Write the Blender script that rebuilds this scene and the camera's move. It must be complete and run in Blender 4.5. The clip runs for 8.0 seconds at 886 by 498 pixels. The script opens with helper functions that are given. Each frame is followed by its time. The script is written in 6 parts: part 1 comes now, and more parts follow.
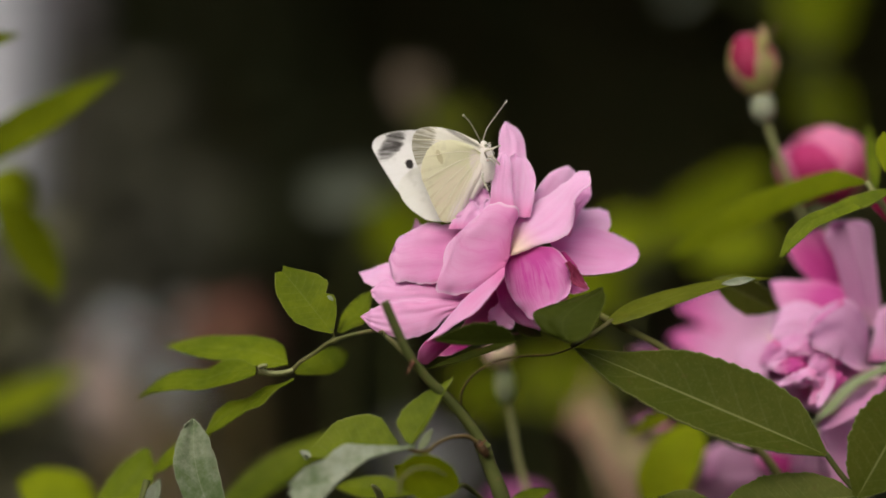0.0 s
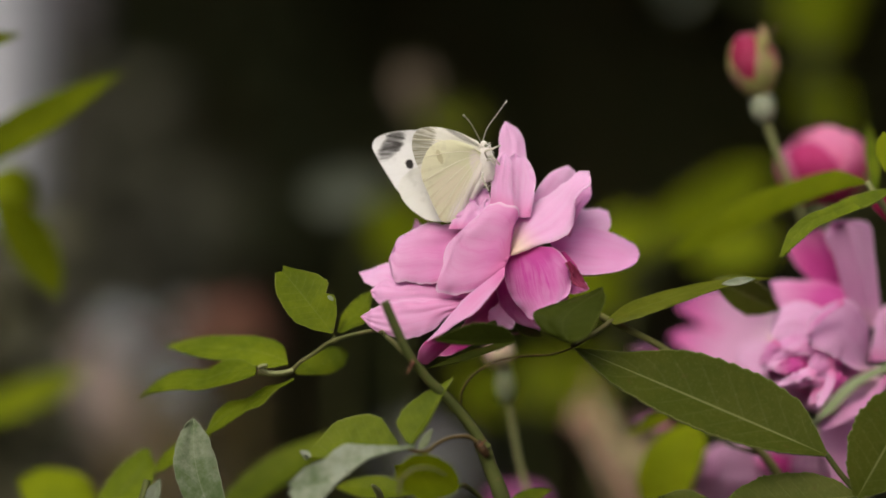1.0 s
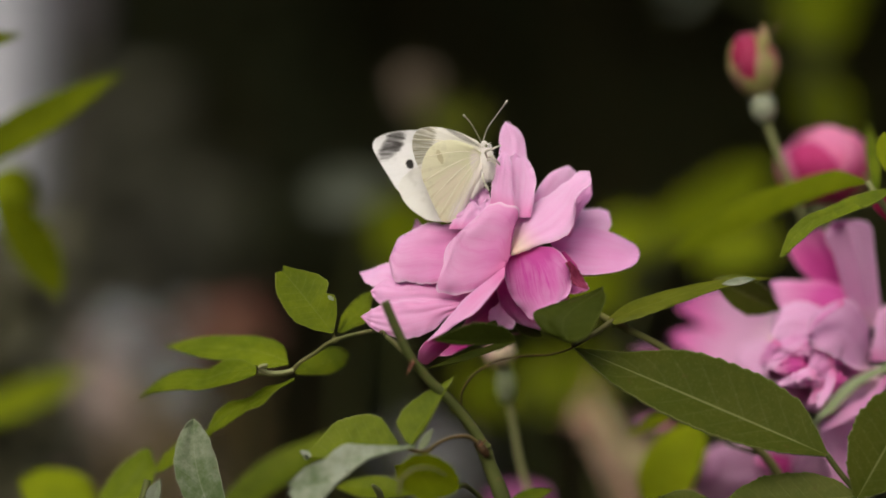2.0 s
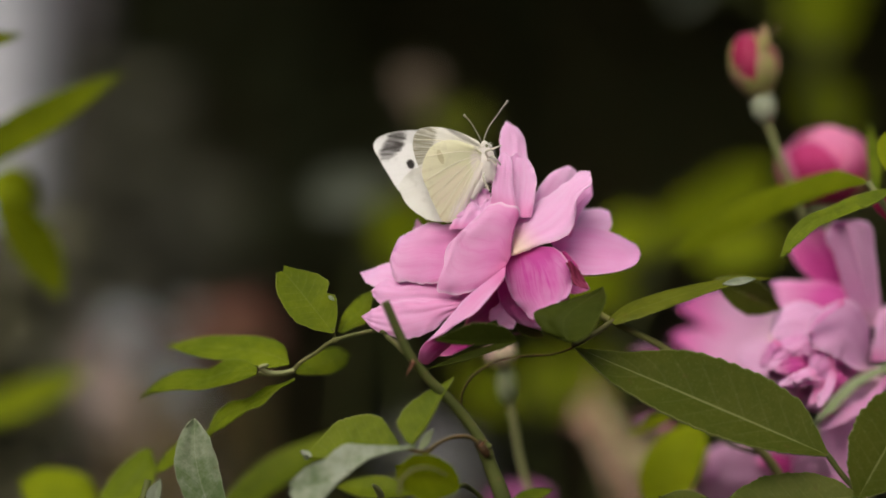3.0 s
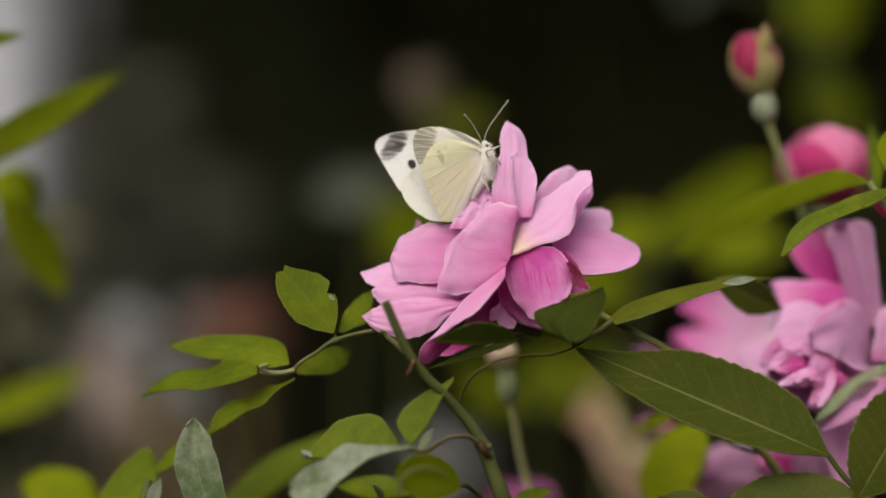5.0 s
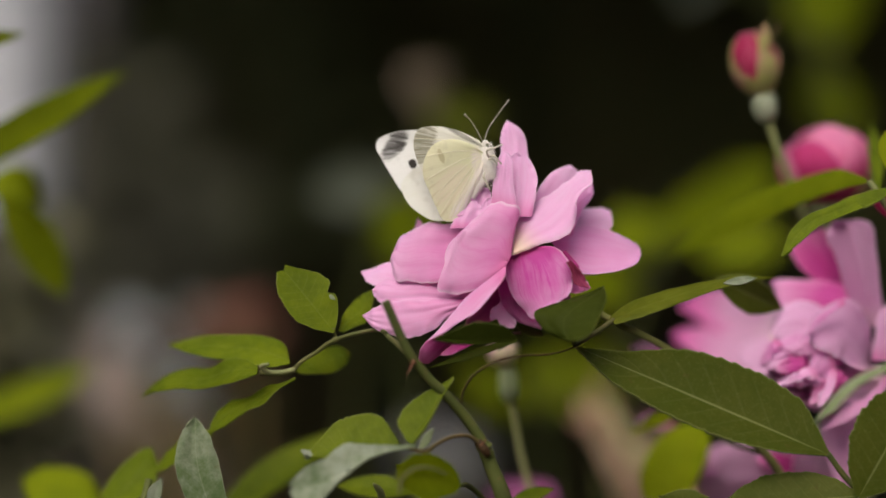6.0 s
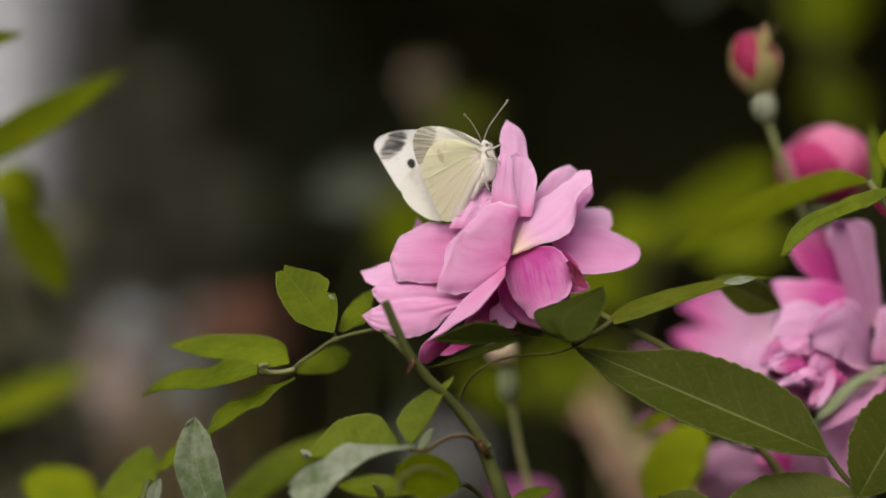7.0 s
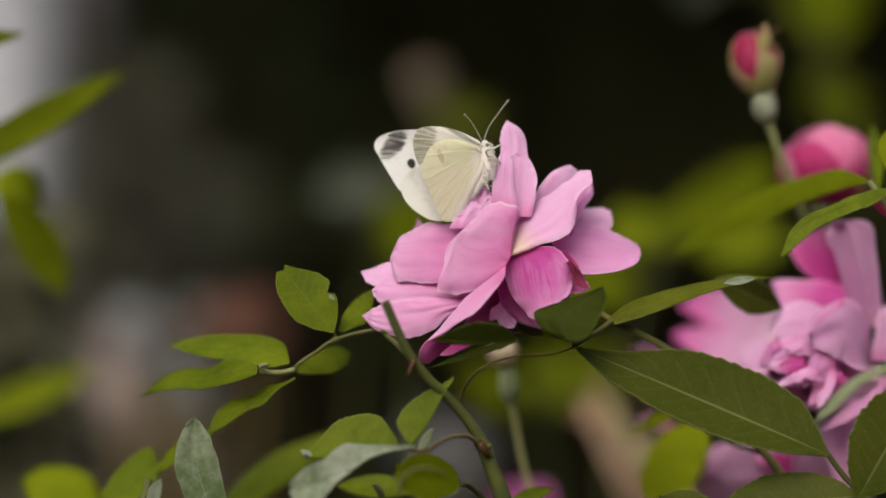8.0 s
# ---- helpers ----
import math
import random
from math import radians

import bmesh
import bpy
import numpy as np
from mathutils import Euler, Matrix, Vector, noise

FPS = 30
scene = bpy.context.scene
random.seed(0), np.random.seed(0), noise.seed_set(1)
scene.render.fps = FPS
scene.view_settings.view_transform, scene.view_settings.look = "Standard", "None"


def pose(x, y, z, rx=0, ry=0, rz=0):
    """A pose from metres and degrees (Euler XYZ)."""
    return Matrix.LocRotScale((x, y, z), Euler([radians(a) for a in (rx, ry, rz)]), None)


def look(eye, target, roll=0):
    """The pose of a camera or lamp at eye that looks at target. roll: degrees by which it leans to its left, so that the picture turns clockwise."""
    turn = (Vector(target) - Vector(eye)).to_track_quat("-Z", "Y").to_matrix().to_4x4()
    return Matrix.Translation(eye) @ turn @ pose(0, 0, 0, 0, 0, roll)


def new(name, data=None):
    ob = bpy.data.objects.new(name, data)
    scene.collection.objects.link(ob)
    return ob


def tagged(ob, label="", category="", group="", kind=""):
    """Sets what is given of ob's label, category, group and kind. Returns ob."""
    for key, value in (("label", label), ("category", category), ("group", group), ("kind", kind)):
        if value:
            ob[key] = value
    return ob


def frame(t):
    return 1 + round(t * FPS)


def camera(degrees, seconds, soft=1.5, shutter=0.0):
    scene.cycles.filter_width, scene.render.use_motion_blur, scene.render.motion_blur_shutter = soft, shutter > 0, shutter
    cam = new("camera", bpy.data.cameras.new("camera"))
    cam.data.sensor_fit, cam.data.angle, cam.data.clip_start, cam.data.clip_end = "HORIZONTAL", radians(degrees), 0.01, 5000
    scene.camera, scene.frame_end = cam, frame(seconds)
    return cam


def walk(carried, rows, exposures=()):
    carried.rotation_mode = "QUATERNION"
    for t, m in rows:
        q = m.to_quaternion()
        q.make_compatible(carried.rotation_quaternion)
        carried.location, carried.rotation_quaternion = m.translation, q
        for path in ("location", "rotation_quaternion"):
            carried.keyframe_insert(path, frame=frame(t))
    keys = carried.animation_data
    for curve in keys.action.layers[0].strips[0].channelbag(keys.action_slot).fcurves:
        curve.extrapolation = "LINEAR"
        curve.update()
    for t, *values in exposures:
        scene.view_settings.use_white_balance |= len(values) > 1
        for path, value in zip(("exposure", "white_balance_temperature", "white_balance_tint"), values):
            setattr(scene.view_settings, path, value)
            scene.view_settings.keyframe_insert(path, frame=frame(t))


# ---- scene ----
# The picture of a close lens: a long macro lens, about 0.6 m from the flower.
REACH = 0.5928
cam = camera(20.0, 8.0, soft=1.7)
cam.data.dof.use_dof = True
cam.data.dof.focus_distance = REACH - 0.007
cam.data.dof.aperture_fstop = 3.4
cam.data.dof.aperture_blades = 0

# seconds, eye's drift right and up in millimetres, picture's slip right and down in hundredths of a millimetre
DRIFT = ((0.0, -2.6, 0.0, -24, 0), (0.5, -2.4, 0.0, -30, 0), (1.0, -2.1, 0.0, -22, 0), (1.5, -1.7, 0.0, -20, 0),
         (3.0, -0.4, 0.0, -2, 0), (3.5, 0.0, 0.0, 0, 0), (4.0, 0.6, 0.0, 8, 0), (4.5, 1.0, 0.3, 2, 0),
         (6.0, 2.0, 1.2, 16, -18), (6.5, 2.4, 1.5, 4, -18), (7.0, 2.7, 1.8, 4, -18), (7.5, 2.9, 2.0, 0, -16), (8.0, 3.3, 2.2, 10, -16))
walk(cam, [(t, look((ex / 1000, -REACH, 1.0 + ez / 1000), (-sx / 1e5, 0, 1.0 + sy / 1e5))) for t, ex, ez, sx, sy in DRIFT],
     exposures=[(0, -0.27, 6600, 5), (8, -0.27, 6600, 5)])

# Bright overcast sky: a wide soft sun high up, a little to the left and in front of the flower.
world = bpy.data.worlds.new("sky")
scene.world = world
world.use_nodes = True
wn = world.node_tree.nodes
sky = wn.new("ShaderNodeTexSky")
sky.sky_type = "NISHITA"
sky.sun_disc = False
sky.sun_elevation, sky.sun_rotation = radians(42), radians(199)
sky.air_density, sky.dust_density, sky.ozone_density = 0.5, 9.0, 0.3
wn["Background"].inputs["Strength"].default_value = 0.13
world.node_tree.links.new(sky.outputs["Color"], wn["Background"].inputs["Color"])
sun = new("sun", bpy.data.lights.new("sun", "SUN"))
sun.data.energy, sun.data.angle, sun.data.color = 1.3, radians(60), (1.0, 0.98, 0.95)
sun.matrix_world = look((-0.32, -0.95, 1.9), (0, 0, 1))


# ---- materials ----
class Nodes:
    """A small helper to write node materials."""

    def __init__(self, name):
        self.m = bpy.data.materials.new(name)
        self.m.use_nodes = True
        self.t = self.m.node_tree
        self.t.nodes.clear()
        self.out = self.t.nodes.new("ShaderNodeOutputMaterial")

    def add(self, kind, **values):
        n = self.t.nodes.new("ShaderNode" + kind)
        for k, v in values.items():
            self.put(n.inputs[k.replace("_", " ")], v)
        return n

    def put(self, socket, v):
        if isinstance(v, bpy.types.NodeSocket):
            self.t.links.new(v, socket)
        else:
            socket.default_value = v

    def math(self, op, a, b=0.0, clamp=False):
        n = self.t.nodes.new("ShaderNodeMath")
        n.operation, n.use_clamp = op, clamp
        self.put(n.inputs[0], a)
        self.put(n.inputs[1], b)
        return n.outputs[0]

    def step(self, x, lo, hi):
        """0 below lo, 1 above hi, smooth between (lo may be the larger)."""
        n = self.t.nodes.new("ShaderNodeMapRange")
        n.interpolation_type = "SMOOTHSTEP"
        self.put(n.inputs[0], x)
        n.inputs[1].default_value, n.inputs[2].default_value = lo, hi
        return n.outputs[0]

    def mix(self, f, a, b):
        n = self.t.nodes.new("ShaderNodeMix")
        n.data_type = "RGBA"
        self.put(n.inputs[0], f)
        for i, c in ((6, a), (7, b)):
            self.put(n.inputs[i], (*c, 1) if isinstance(c, tuple) else c)
        return n.outputs[2]

    def noise(self, scale, detail=3.0, vec=None, rough=0.55):
        n = self.add("TexNoise", Scale=scale, Detail=detail, Roughness=rough)
        if vec is None:
            vec = self.t.nodes.new("ShaderNodeTexCoord").outputs["Object"]
        self.put(n.inputs["Vector"], vec)
        return n.outputs["Fac"]

    def uv(self):
        s = self.add("SeparateXYZ", Vector=self.t.nodes.new("ShaderNodeUVMap").outputs[0])
        return s.outputs[0], s.outputs[1]

    def rand(self):
        return self.t.nodes.new("ShaderNodeObjectInfo").outputs["Random"]

    def finish(self, color, rough=0.5, spec=0.5, height=None, bump=0.3, dist=0.0003, through_color=None, through_part=0.0, soft=0.0):
        p = self.add("BsdfPrincipled", Base_Color=(*color, 1) if isinstance(color, tuple) else color, Roughness=rough)
        p.inputs["Specular IOR Level"].default_value = spec
        p.inputs["Subsurface Weight"].default_value = soft
        p.inputs["Subsurface Scale"].default_value = 0.004
        p.inputs["Subsurface Radius"].default_value = (1.0, 0.45, 0.7)
        if height is not None:
            b = self.add("Bump", Strength=bump, Distance=dist, Height=height)
            self.t.links.new(b.outputs[0], p.inputs["Normal"])
        shader = p.outputs[0]
        if through_part:
            tr = self.add("BsdfTranslucent", Color=through_color if through_color is not None else color)
            mixer = self.add("MixShader", Fac=through_part)
            self.t.links.new(shader, mixer.inputs[1])
            self.t.links.new(tr.outputs[0], mixer.inputs[2])
            shader = mixer.outputs[0]
        self.t.links.new(shader, self.out.inputs[0])
        return self.m


def leaf_material(name, top, low, vein, rough=0.42, spots=0.0, clear=0.22, gloss=0.07, rib_part=0.22, side_part=0.05):
    n = Nodes(name)
    u, v = n.uv()
    au = n.math("ABSOLUTE", u)
    blotch = n.math("ADD", n.math("MULTIPLY", n.noise(90, 4), 0.6), n.math("MULTIPLY", n.noise(420, 4, None, 0.7), 0.4))
    col = n.mix(n.step(blotch, 0.36, 0.64), top, low)
    col = n.mix(n.math("MULTIPLY", n.rand(), 0.35), col, tuple(c * 0.6 for c in low))
    # side veins slant from the midrib to the edge
    wave = n.math("SINE", n.math("MULTIPLY", n.math("SUBTRACT", v, n.math("MULTIPLY", au, 0.16)), 62.0))
    side = n.math("MULTIPLY", n.step(wave, 0.86, 1.0), n.step(au, 1.0, 0.6))
    rib = n.step(au, 0.042, 0.014)
    col = n.mix(n.math("MULTIPLY", side, side_part), col, vein)
    col = n.mix(n.math("MULTIPLY", rib, rib_part), col, vein)
    if spots:
        col = n.mix(n.math("MULTIPLY", n.step(n.noise(260, 2), 0.66, 0.74), spots), col, (0.10, 0.06, 0.02))
    # edge takes the vein colour, partly to paint in its lit rim
    col = n.mix(n.math("MULTIPLY", n.step(au, 0.95, 1.0), 0.6), col, vein)
    cells = n.noise(900, 2)
    col = n.mix(n.math("MULTIPLY", n.step(n.noise(1300, 3), 0.5, 0.72), 0.07), col, vein)
    h = n.math("SUBTRACT", n.math("MULTIPLY", cells, 0.5), n.math("ADD", n.math("MULTIPLY", side, 0.5), rib))
    return n.finish(col, n.math("ADD", n.math("MULTIPLY", blotch, 0.2), rough - 0.05), gloss, h, 0.3, 0.0004,
                    n.mix(0.35, col, (0.22, 0.32, 0.015)), clear)


def petal_material(name, pale, deep, base, heart=0.25, clear=0.36, claw=0.22, vein=0.17, cloudy=0.5, rim_part=0.45):
    """Deep colour at the heart, pale towards the rim, faint branching veins along the blade, the base colour at the claw."""
    n = Nodes(name)
    u, v = n.uv()
    obj = n.t.nodes.new("ShaderNodeTexCoord").outputs["Object"]
    shift = n.math("MULTIPLY", n.rand(), 40.0)
    wander = n.noise(1.0, 3, n.add("CombineXYZ", X=n.math("MULTIPLY", u, 1.4), Y=n.math("MULTIPLY", v, 3.0), Z=shift).outputs[0])
    broad = n.noise(1.0, 2, n.add("CombineXYZ", X=n.math("MULTIPLY", u, 2.4), Y=n.math("MULTIPLY", v, 1.2), Z=shift).outputs[0])
    cloud = n.noise(130, 3, obj)
    f = n.math("MULTIPLY", n.step(v, 1.0, 0.1), heart * 1.6)
    f = n.math("ADD", f, n.math("MULTIPLY", n.math("SUBTRACT", broad, 0.5), 0.7))
    f = n.math("ADD", f, n.math("MULTIPLY", n.math("SUBTRACT", cloud, 0.5), cloudy))
    f = n.math("SUBTRACT", f, n.math("MULTIPLY", n.math("POWER", n.math("ABSOLUTE", u), 4.0), 0.25))
    # veins fan out from the claw and wander a little
    fan = n.math("DIVIDE", u, n.math("ADD", 0.55, n.math("MULTIPLY", v, 0.45)))
    along = n.add("CombineXYZ", X=n.math("ADD", n.math("MULTIPLY", fan, 13.0), n.math("MULTIPLY", wander, 6.0)), Y=n.math("MULTIPLY", v, 1.8), Z=shift).outputs[0]
    line = n.step(n.noise(1.0, 4, along, 0.65), 0.46, 0.66)
    f = n.math("ADD", f, n.math("MULTIPLY", line, vein), True)
    col = n.mix(f, pale, deep)
    col = n.mix(n.step(v, claw, 0.03), col, base)
    # the pale rim also paints in the highlight along the petal's edge
    rim = n.math("MAXIMUM", n.step(n.math("ABSOLUTE", u), 0.93, 0.99), n.step(v, 0.96, 0.995))
    col = n.mix(n.math("MULTIPLY", rim, rim_part), col, tuple(min(0.96, c * 0.6 + 0.40) for c in pale))
    grain = n.noise(900, 3, obj)
    height = n.math("ADD", n.math("MULTIPLY", n.noise(300, 3, obj), 0.8), n.math("SUBTRACT", n.math("MULTIPLY", grain, 0.3), n.math("MULTIPLY", line, 0.12)))
    return n.finish(col, n.math("ADD", 0.5, n.math("MULTIPLY", grain, 0.25)), 0.14, height, 0.28, 0.0004, n.mix(0.4, col, deep), clear)


def stem_material(name, a, b, c):
    n = Nodes(name)
    col = n.mix(n.step(n.noise(60, 3), 0.35, 0.65), a, b)
    col = n.mix(n.math("MULTIPLY", n.step(n.noise(420, 2), 0.58, 0.7), 0.5), col, c)
    return n.finish(col, 0.55, 0.2, n.noise(700, 3), 0.3, 0.0003)


def plain_material(name, a, b, scale=40.0, rough=0.7, bump=0.3, dist=0.001, clear=0.0):
    n = Nodes(name)
    f = n.noise(scale, 4)
    return n.finish(n.mix(n.step(f, 0.3, 0.7), a, b), rough, 0.3, n.noise(scale * 6, 3), bump, dist, None, clear)


GREEN = leaf_material("leaf fresh green", (0.175, 0.225, 0.010), (0.100, 0.143, 0.007), (0.27, 0.31, 0.08), rib_part=0.2, side_part=0.10)
OLIVE = leaf_material("leaf olive green", (0.087, 0.100, 0.014), (0.061, 0.080, 0.008), (0.29, 0.31, 0.13), spots=0.25, clear=0.2, rib_part=0.5)
DARKLEAF = leaf_material("leaf deep olive", (0.048, 0.062, 0.009), (0.035, 0.048, 0.006), (0.12, 0.14, 0.04), clear=0.18, gloss=0.03, rib_part=0.15)
YELLOW = leaf_material("leaf yellow green", (0.175, 0.215, 0.004), (0.105, 0.135, 0.003), (0.22, 0.24, 0.03), rough=0.6, clear=0.4, gloss=0.04)
LIME = leaf_material("leaf lime green", (0.26, 0.32, 0.008), (0.19, 0.24, 0.006), (0.30, 0.32, 0.05), rough=0.6, clear=0.4, gloss=0.06)
BRIGHT = leaf_material("leaf bright lime", (0.36, 0.43, 0.010), (0.27, 0.33, 0.008), (0.34, 0.36, 0.05), rough=0.6, clear=0.4, gloss=0.06)
MIDGREEN = leaf_material("leaf mid green", (0.130, 0.150, 0.012), (0.085, 0.105, 0.008), (0.20, 0.22, 0.05), spots=0.5)
SILVER = leaf_material("leaf pale underside", (0.37, 0.41, 0.33), (0.13, 0.18, 0.09), (0.46, 0.49, 0.38), rough=0.6, spots=0.5, clear=0.15)
MOTTLED = leaf_material("leaf mottled grey green", (0.27, 0.31, 0.22), (0.085, 0.13, 0.05), (0.36, 0.40, 0.28), rough=0.6, spots=0.3, clear=0.15)
PALEGREEN = leaf_material("leaf pale green", (0.38, 0.44, 0.27), (0.30, 0.37, 0.20), (0.44, 0.49, 0.33), clear=0.3)
TIPPED = petal_material("petal lilac with pink tip", (0.74, 0.15, 0.50), (0.78, 0.44, 0.70), (0.90, 0.66, 0.84), heart=0.80)
MAGENTA = petal_material("petal magenta", (0.78, 0.24, 0.64), (0.60, 0.08, 0.46), (0.60, 0.08, 0.46))
PINK = petal_material("petal pink", (0.90, 0.50, 0.84), (0.80, 0.22, 0.61), (0.84, 0.26, 0.60))
ROSE = petal_material("petal deep pink", (0.90, 0.46, 0.79), (0.72, 0.11, 0.46), (0.66, 0.12, 0.42), heart=0.7)
# Real magenta petals, and also the shade on petals tucked under others.
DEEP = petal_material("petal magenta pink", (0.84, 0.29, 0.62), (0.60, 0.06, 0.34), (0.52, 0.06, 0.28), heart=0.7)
SOFT = petal_material("petal soft pink", (0.92, 0.55, 0.87), (0.85, 0.23, 0.59), (0.85, 0.30, 0.64), heart=0.22)
BLUSH = petal_material("petal pale pink", (0.95, 0.63, 0.92), (0.86, 0.32, 0.72), (0.86, 0.36, 0.69), heart=0.2)
CREAMY = petal_material("petal pale pink with cream claw", (0.94, 0.63, 0.91), (0.86, 0.36, 0.74), (0.95, 0.80, 0.66), heart=0.2, claw=0.26)
FADED = petal_material("petal faded mauve pink", (0.90, 0.58, 0.86), (0.78, 0.30, 0.64), (0.86, 0.54, 0.74), heart=0.2)
# Own tint deepened by the hollow's shade; the strong rim paints a lit edge.
HOLLOW = petal_material("petal pink, hollow deepened with shade", (0.94, 0.60, 0.89), (0.77, 0.25, 0.60), (0.75, 0.22, 0.51), heart=0.58, claw=0.3, rim_part=0.9)
DROOP = petal_material("petal magenta at the bend, paling to the tip", (0.92, 0.53, 0.87), (0.70, 0.10, 0.49), (0.66, 0.09, 0.40), heart=0.62, claw=0.3, vein=0.30, cloudy=1.0)
WITHERED = petal_material("petal withered maroon", (0.42, 0.07, 0.17), (0.20, 0.02, 0.06), (0.30, 0.03, 0.10), heart=0.5)
MAUVEPINK = petal_material("petal pale mauve", (0.84, 0.49, 0.78), (0.68, 0.27, 0.58), (0.78, 0.46, 0.66), heart=0.3, vein=0.06)
DUSK = petal_material("petal dusky mauve", (0.82, 0.46, 0.74), (0.60, 0.18, 0.48), (0.56, 0.16, 0.42), heart=0.3)
CERISE = petal_material("petal bud cerise", (0.46, 0.035, 0.13), (0.32, 0.01, 0.05), (0.50, 0.05, 0.10), heart=0.3)
BUDPINK = petal_material("petal bud pink", (0.84, 0.26, 0.52), (0.56, 0.02, 0.16), (0.60, 0.08, 0.20), heart=0.6)
# Besides petal tint, these two carry the round bud's highlight and lower-left shading.
BUDLIGHT = petal_material("petal bud pale rose", (0.86, 0.32, 0.58), (0.72, 0.08, 0.29), (0.58, 0.05, 0.20), heart=0.75)
BUDDEEP = petal_material("petal bud crimson", (0.62, 0.06, 0.25), (0.42, 0.012, 0.10), (0.46, 0.02, 0.12), heart=0.5)
STEM = stem_material("stem green", (0.098, 0.115, 0.032), (0.068, 0.084, 0.025), (0.14, 0.11, 0.045))
PALESTEM = stem_material("stem pale green", (0.27, 0.29, 0.13), (0.21, 0.23, 0.10), (0.34, 0.31, 0.18))
BROWNSTEM = stem_material("stem reddish brown", (0.13, 0.085, 0.040), (0.12, 0.115, 0.035), (0.20, 0.12, 0.06))
TWIG = stem_material("twig green tan", (0.135, 0.130, 0.050), (0.095, 0.105, 0.032), (0.17, 0.12, 0.065))
PETIOLE = stem_material("petiole dark red brown", (0.050, 0.026, 0.012), (0.050, 0.038, 0.012), (0.09, 0.04, 0.02))
THORN = plain_material("thorn red brown", (0.13, 0.045, 0.028), (0.17, 0.08, 0.045), 300, 0.45)
HIP = plain_material("rose hip green", (0.27, 0.34, 0.16), (0.34, 0.40, 0.22), 200, 0.5)
PALEHIP = plain_material("rose hip grey green", (0.27, 0.31, 0.21), (0.34, 0.37, 0.28), 200, 0.5)
LOWHIP = plain_material("young hip pale green", (0.46, 0.56, 0.30), (0.52, 0.60, 0.37), 200, 0.55, clear=0.25)
LOWSTEM = stem_material("stalk pale green", (0.50, 0.52, 0.24), (0.43, 0.45, 0.20), (0.50, 0.43, 0.26))
CROSSTEM = stem_material("twig olive green", (0.22, 0.22, 0.075), (0.17, 0.175, 0.06), (0.24, 0.19, 0.09))
CREAM = plain_material("petal base cream", (0.80, 0.70, 0.46), (0.80, 0.44, 0.50), 120, 0.6)


# ---- shapes ----
def part(name, verts, faces, material, parent, label="", uvs=None, thick=0.0, hinge=None):
    """One mesh under parent; verts are in the world, hinge is the place of its own origin."""
    root = parent.location if parent.parent is None else parent.parent.location + parent.location
    at = Vector(hinge) if hinge is not None else Vector(root)
    me = bpy.data.meshes.new(name)
    v = np.asarray(verts, float) - np.array(at)
    me.from_pydata(v.tolist(), [], faces)
    if uvs is not None:
        layer = me.uv_layers.new(name="UVMap")
        idx = np.empty(len(me.loops), int)
        me.loops.foreach_get("vertex_index", idx)
        layer.data.foreach_set("uv", np.asarray(uvs, float)[idx].ravel())
    me.polygons.foreach_set("use_smooth", [True] * len(me.polygons))
    me.materials.append(material)
    ob = new(name, me)
    ob.parent = parent
    ob.location = at - Vector(root)
    if thick:
        # a crisp rim: the sheet's outline is a sharp edge
        used = np.empty(len(me.loops), int)
        me.loops.foreach_get("edge_index", used)
        me.edges.foreach_set("use_edge_sharp", np.bincount(used, minlength=len(me.edges)) == 1)
        mod = ob.modifiers.new("thickness", "SOLIDIFY")
        mod.thickness, mod.offset = thick, 0.0
    if label:
        tagged(ob, label)
    return ob


def thing(name, at, label, category, group="", kind=""):
    ob = new(name)
    ob.location = at
    ob.empty_display_size = 0.01
    return tagged(ob, label, category, group, kind)


def grid_faces(nu, nv):
    return [(j * nu + i, j * nu + i + 1, (j + 1) * nu + i + 1, (j + 1) * nu + i) for j in range(nv - 1) for i in range(nu - 1)]


def smooth_line(points, n):
    """A smooth curve through the points, even where their spacing is not."""
    pts = [Vector(p) for p in points]
    gap = [max((b - a).length, 1e-9) for a, b in zip(pts, pts[1:])]
    lean = []
    for i in range(len(pts)):
        if 0 < i < len(pts) - 1:
            g, h = gap[i - 1], gap[i]
            lean.append((pts[i + 1] - pts[i]) / h * (g / (g + h)) + (pts[i] - pts[i - 1]) / g * (h / (g + h)))
        else:
            k = min(i, len(gap) - 1)
            lean.append((pts[k + 1] - pts[k]) / gap[k])
    out = []
    for k in range(n):
        f = k / (n - 1) * len(gap)
        i = min(int(f), len(gap) - 1)
        x, g = f - i, gap[i]
        a, c = 2 * x ** 3 - 3 * x * x + 1, x ** 3 - 2 * x * x + x
        out.append(pts[i] * a + lean[i] * (g * c) + pts[i + 1] * (1 - a) + lean[i + 1] * (g * (x ** 3 - x * x)))
    return out


def even_line(values, n):
    """Smooth values at even steps."""
    return [p.y for p in smooth_line([(k / (len(values) - 1), v, 0) for k, v in enumerate(values)], n)]


def facing(base, tip, turn):
    """Length, axis, side and normal of a blade: turn 0 faces south, positive turns look up."""
    t = Vector(tip) - Vector(base)
    length = t.length
    t.normalize()
    south = Vector((0, -1, 0))
    n0 = south - t * south.dot(t)
    n0 = n0.normalized() if n0.length > 1e-3 else Vector((0, 0, 1))
    s0 = t.cross(n0)
    if s0.z < -0.02 or (abs(s0.z) <= 0.02 and s0.x < 0):
        s0 = -s0
    a = radians(turn)
    n = n0 * math.cos(a) + s0 * math.sin(a)
    s = s0 * math.cos(a) - n0 * math.sin(a)
    return length, t, s, n


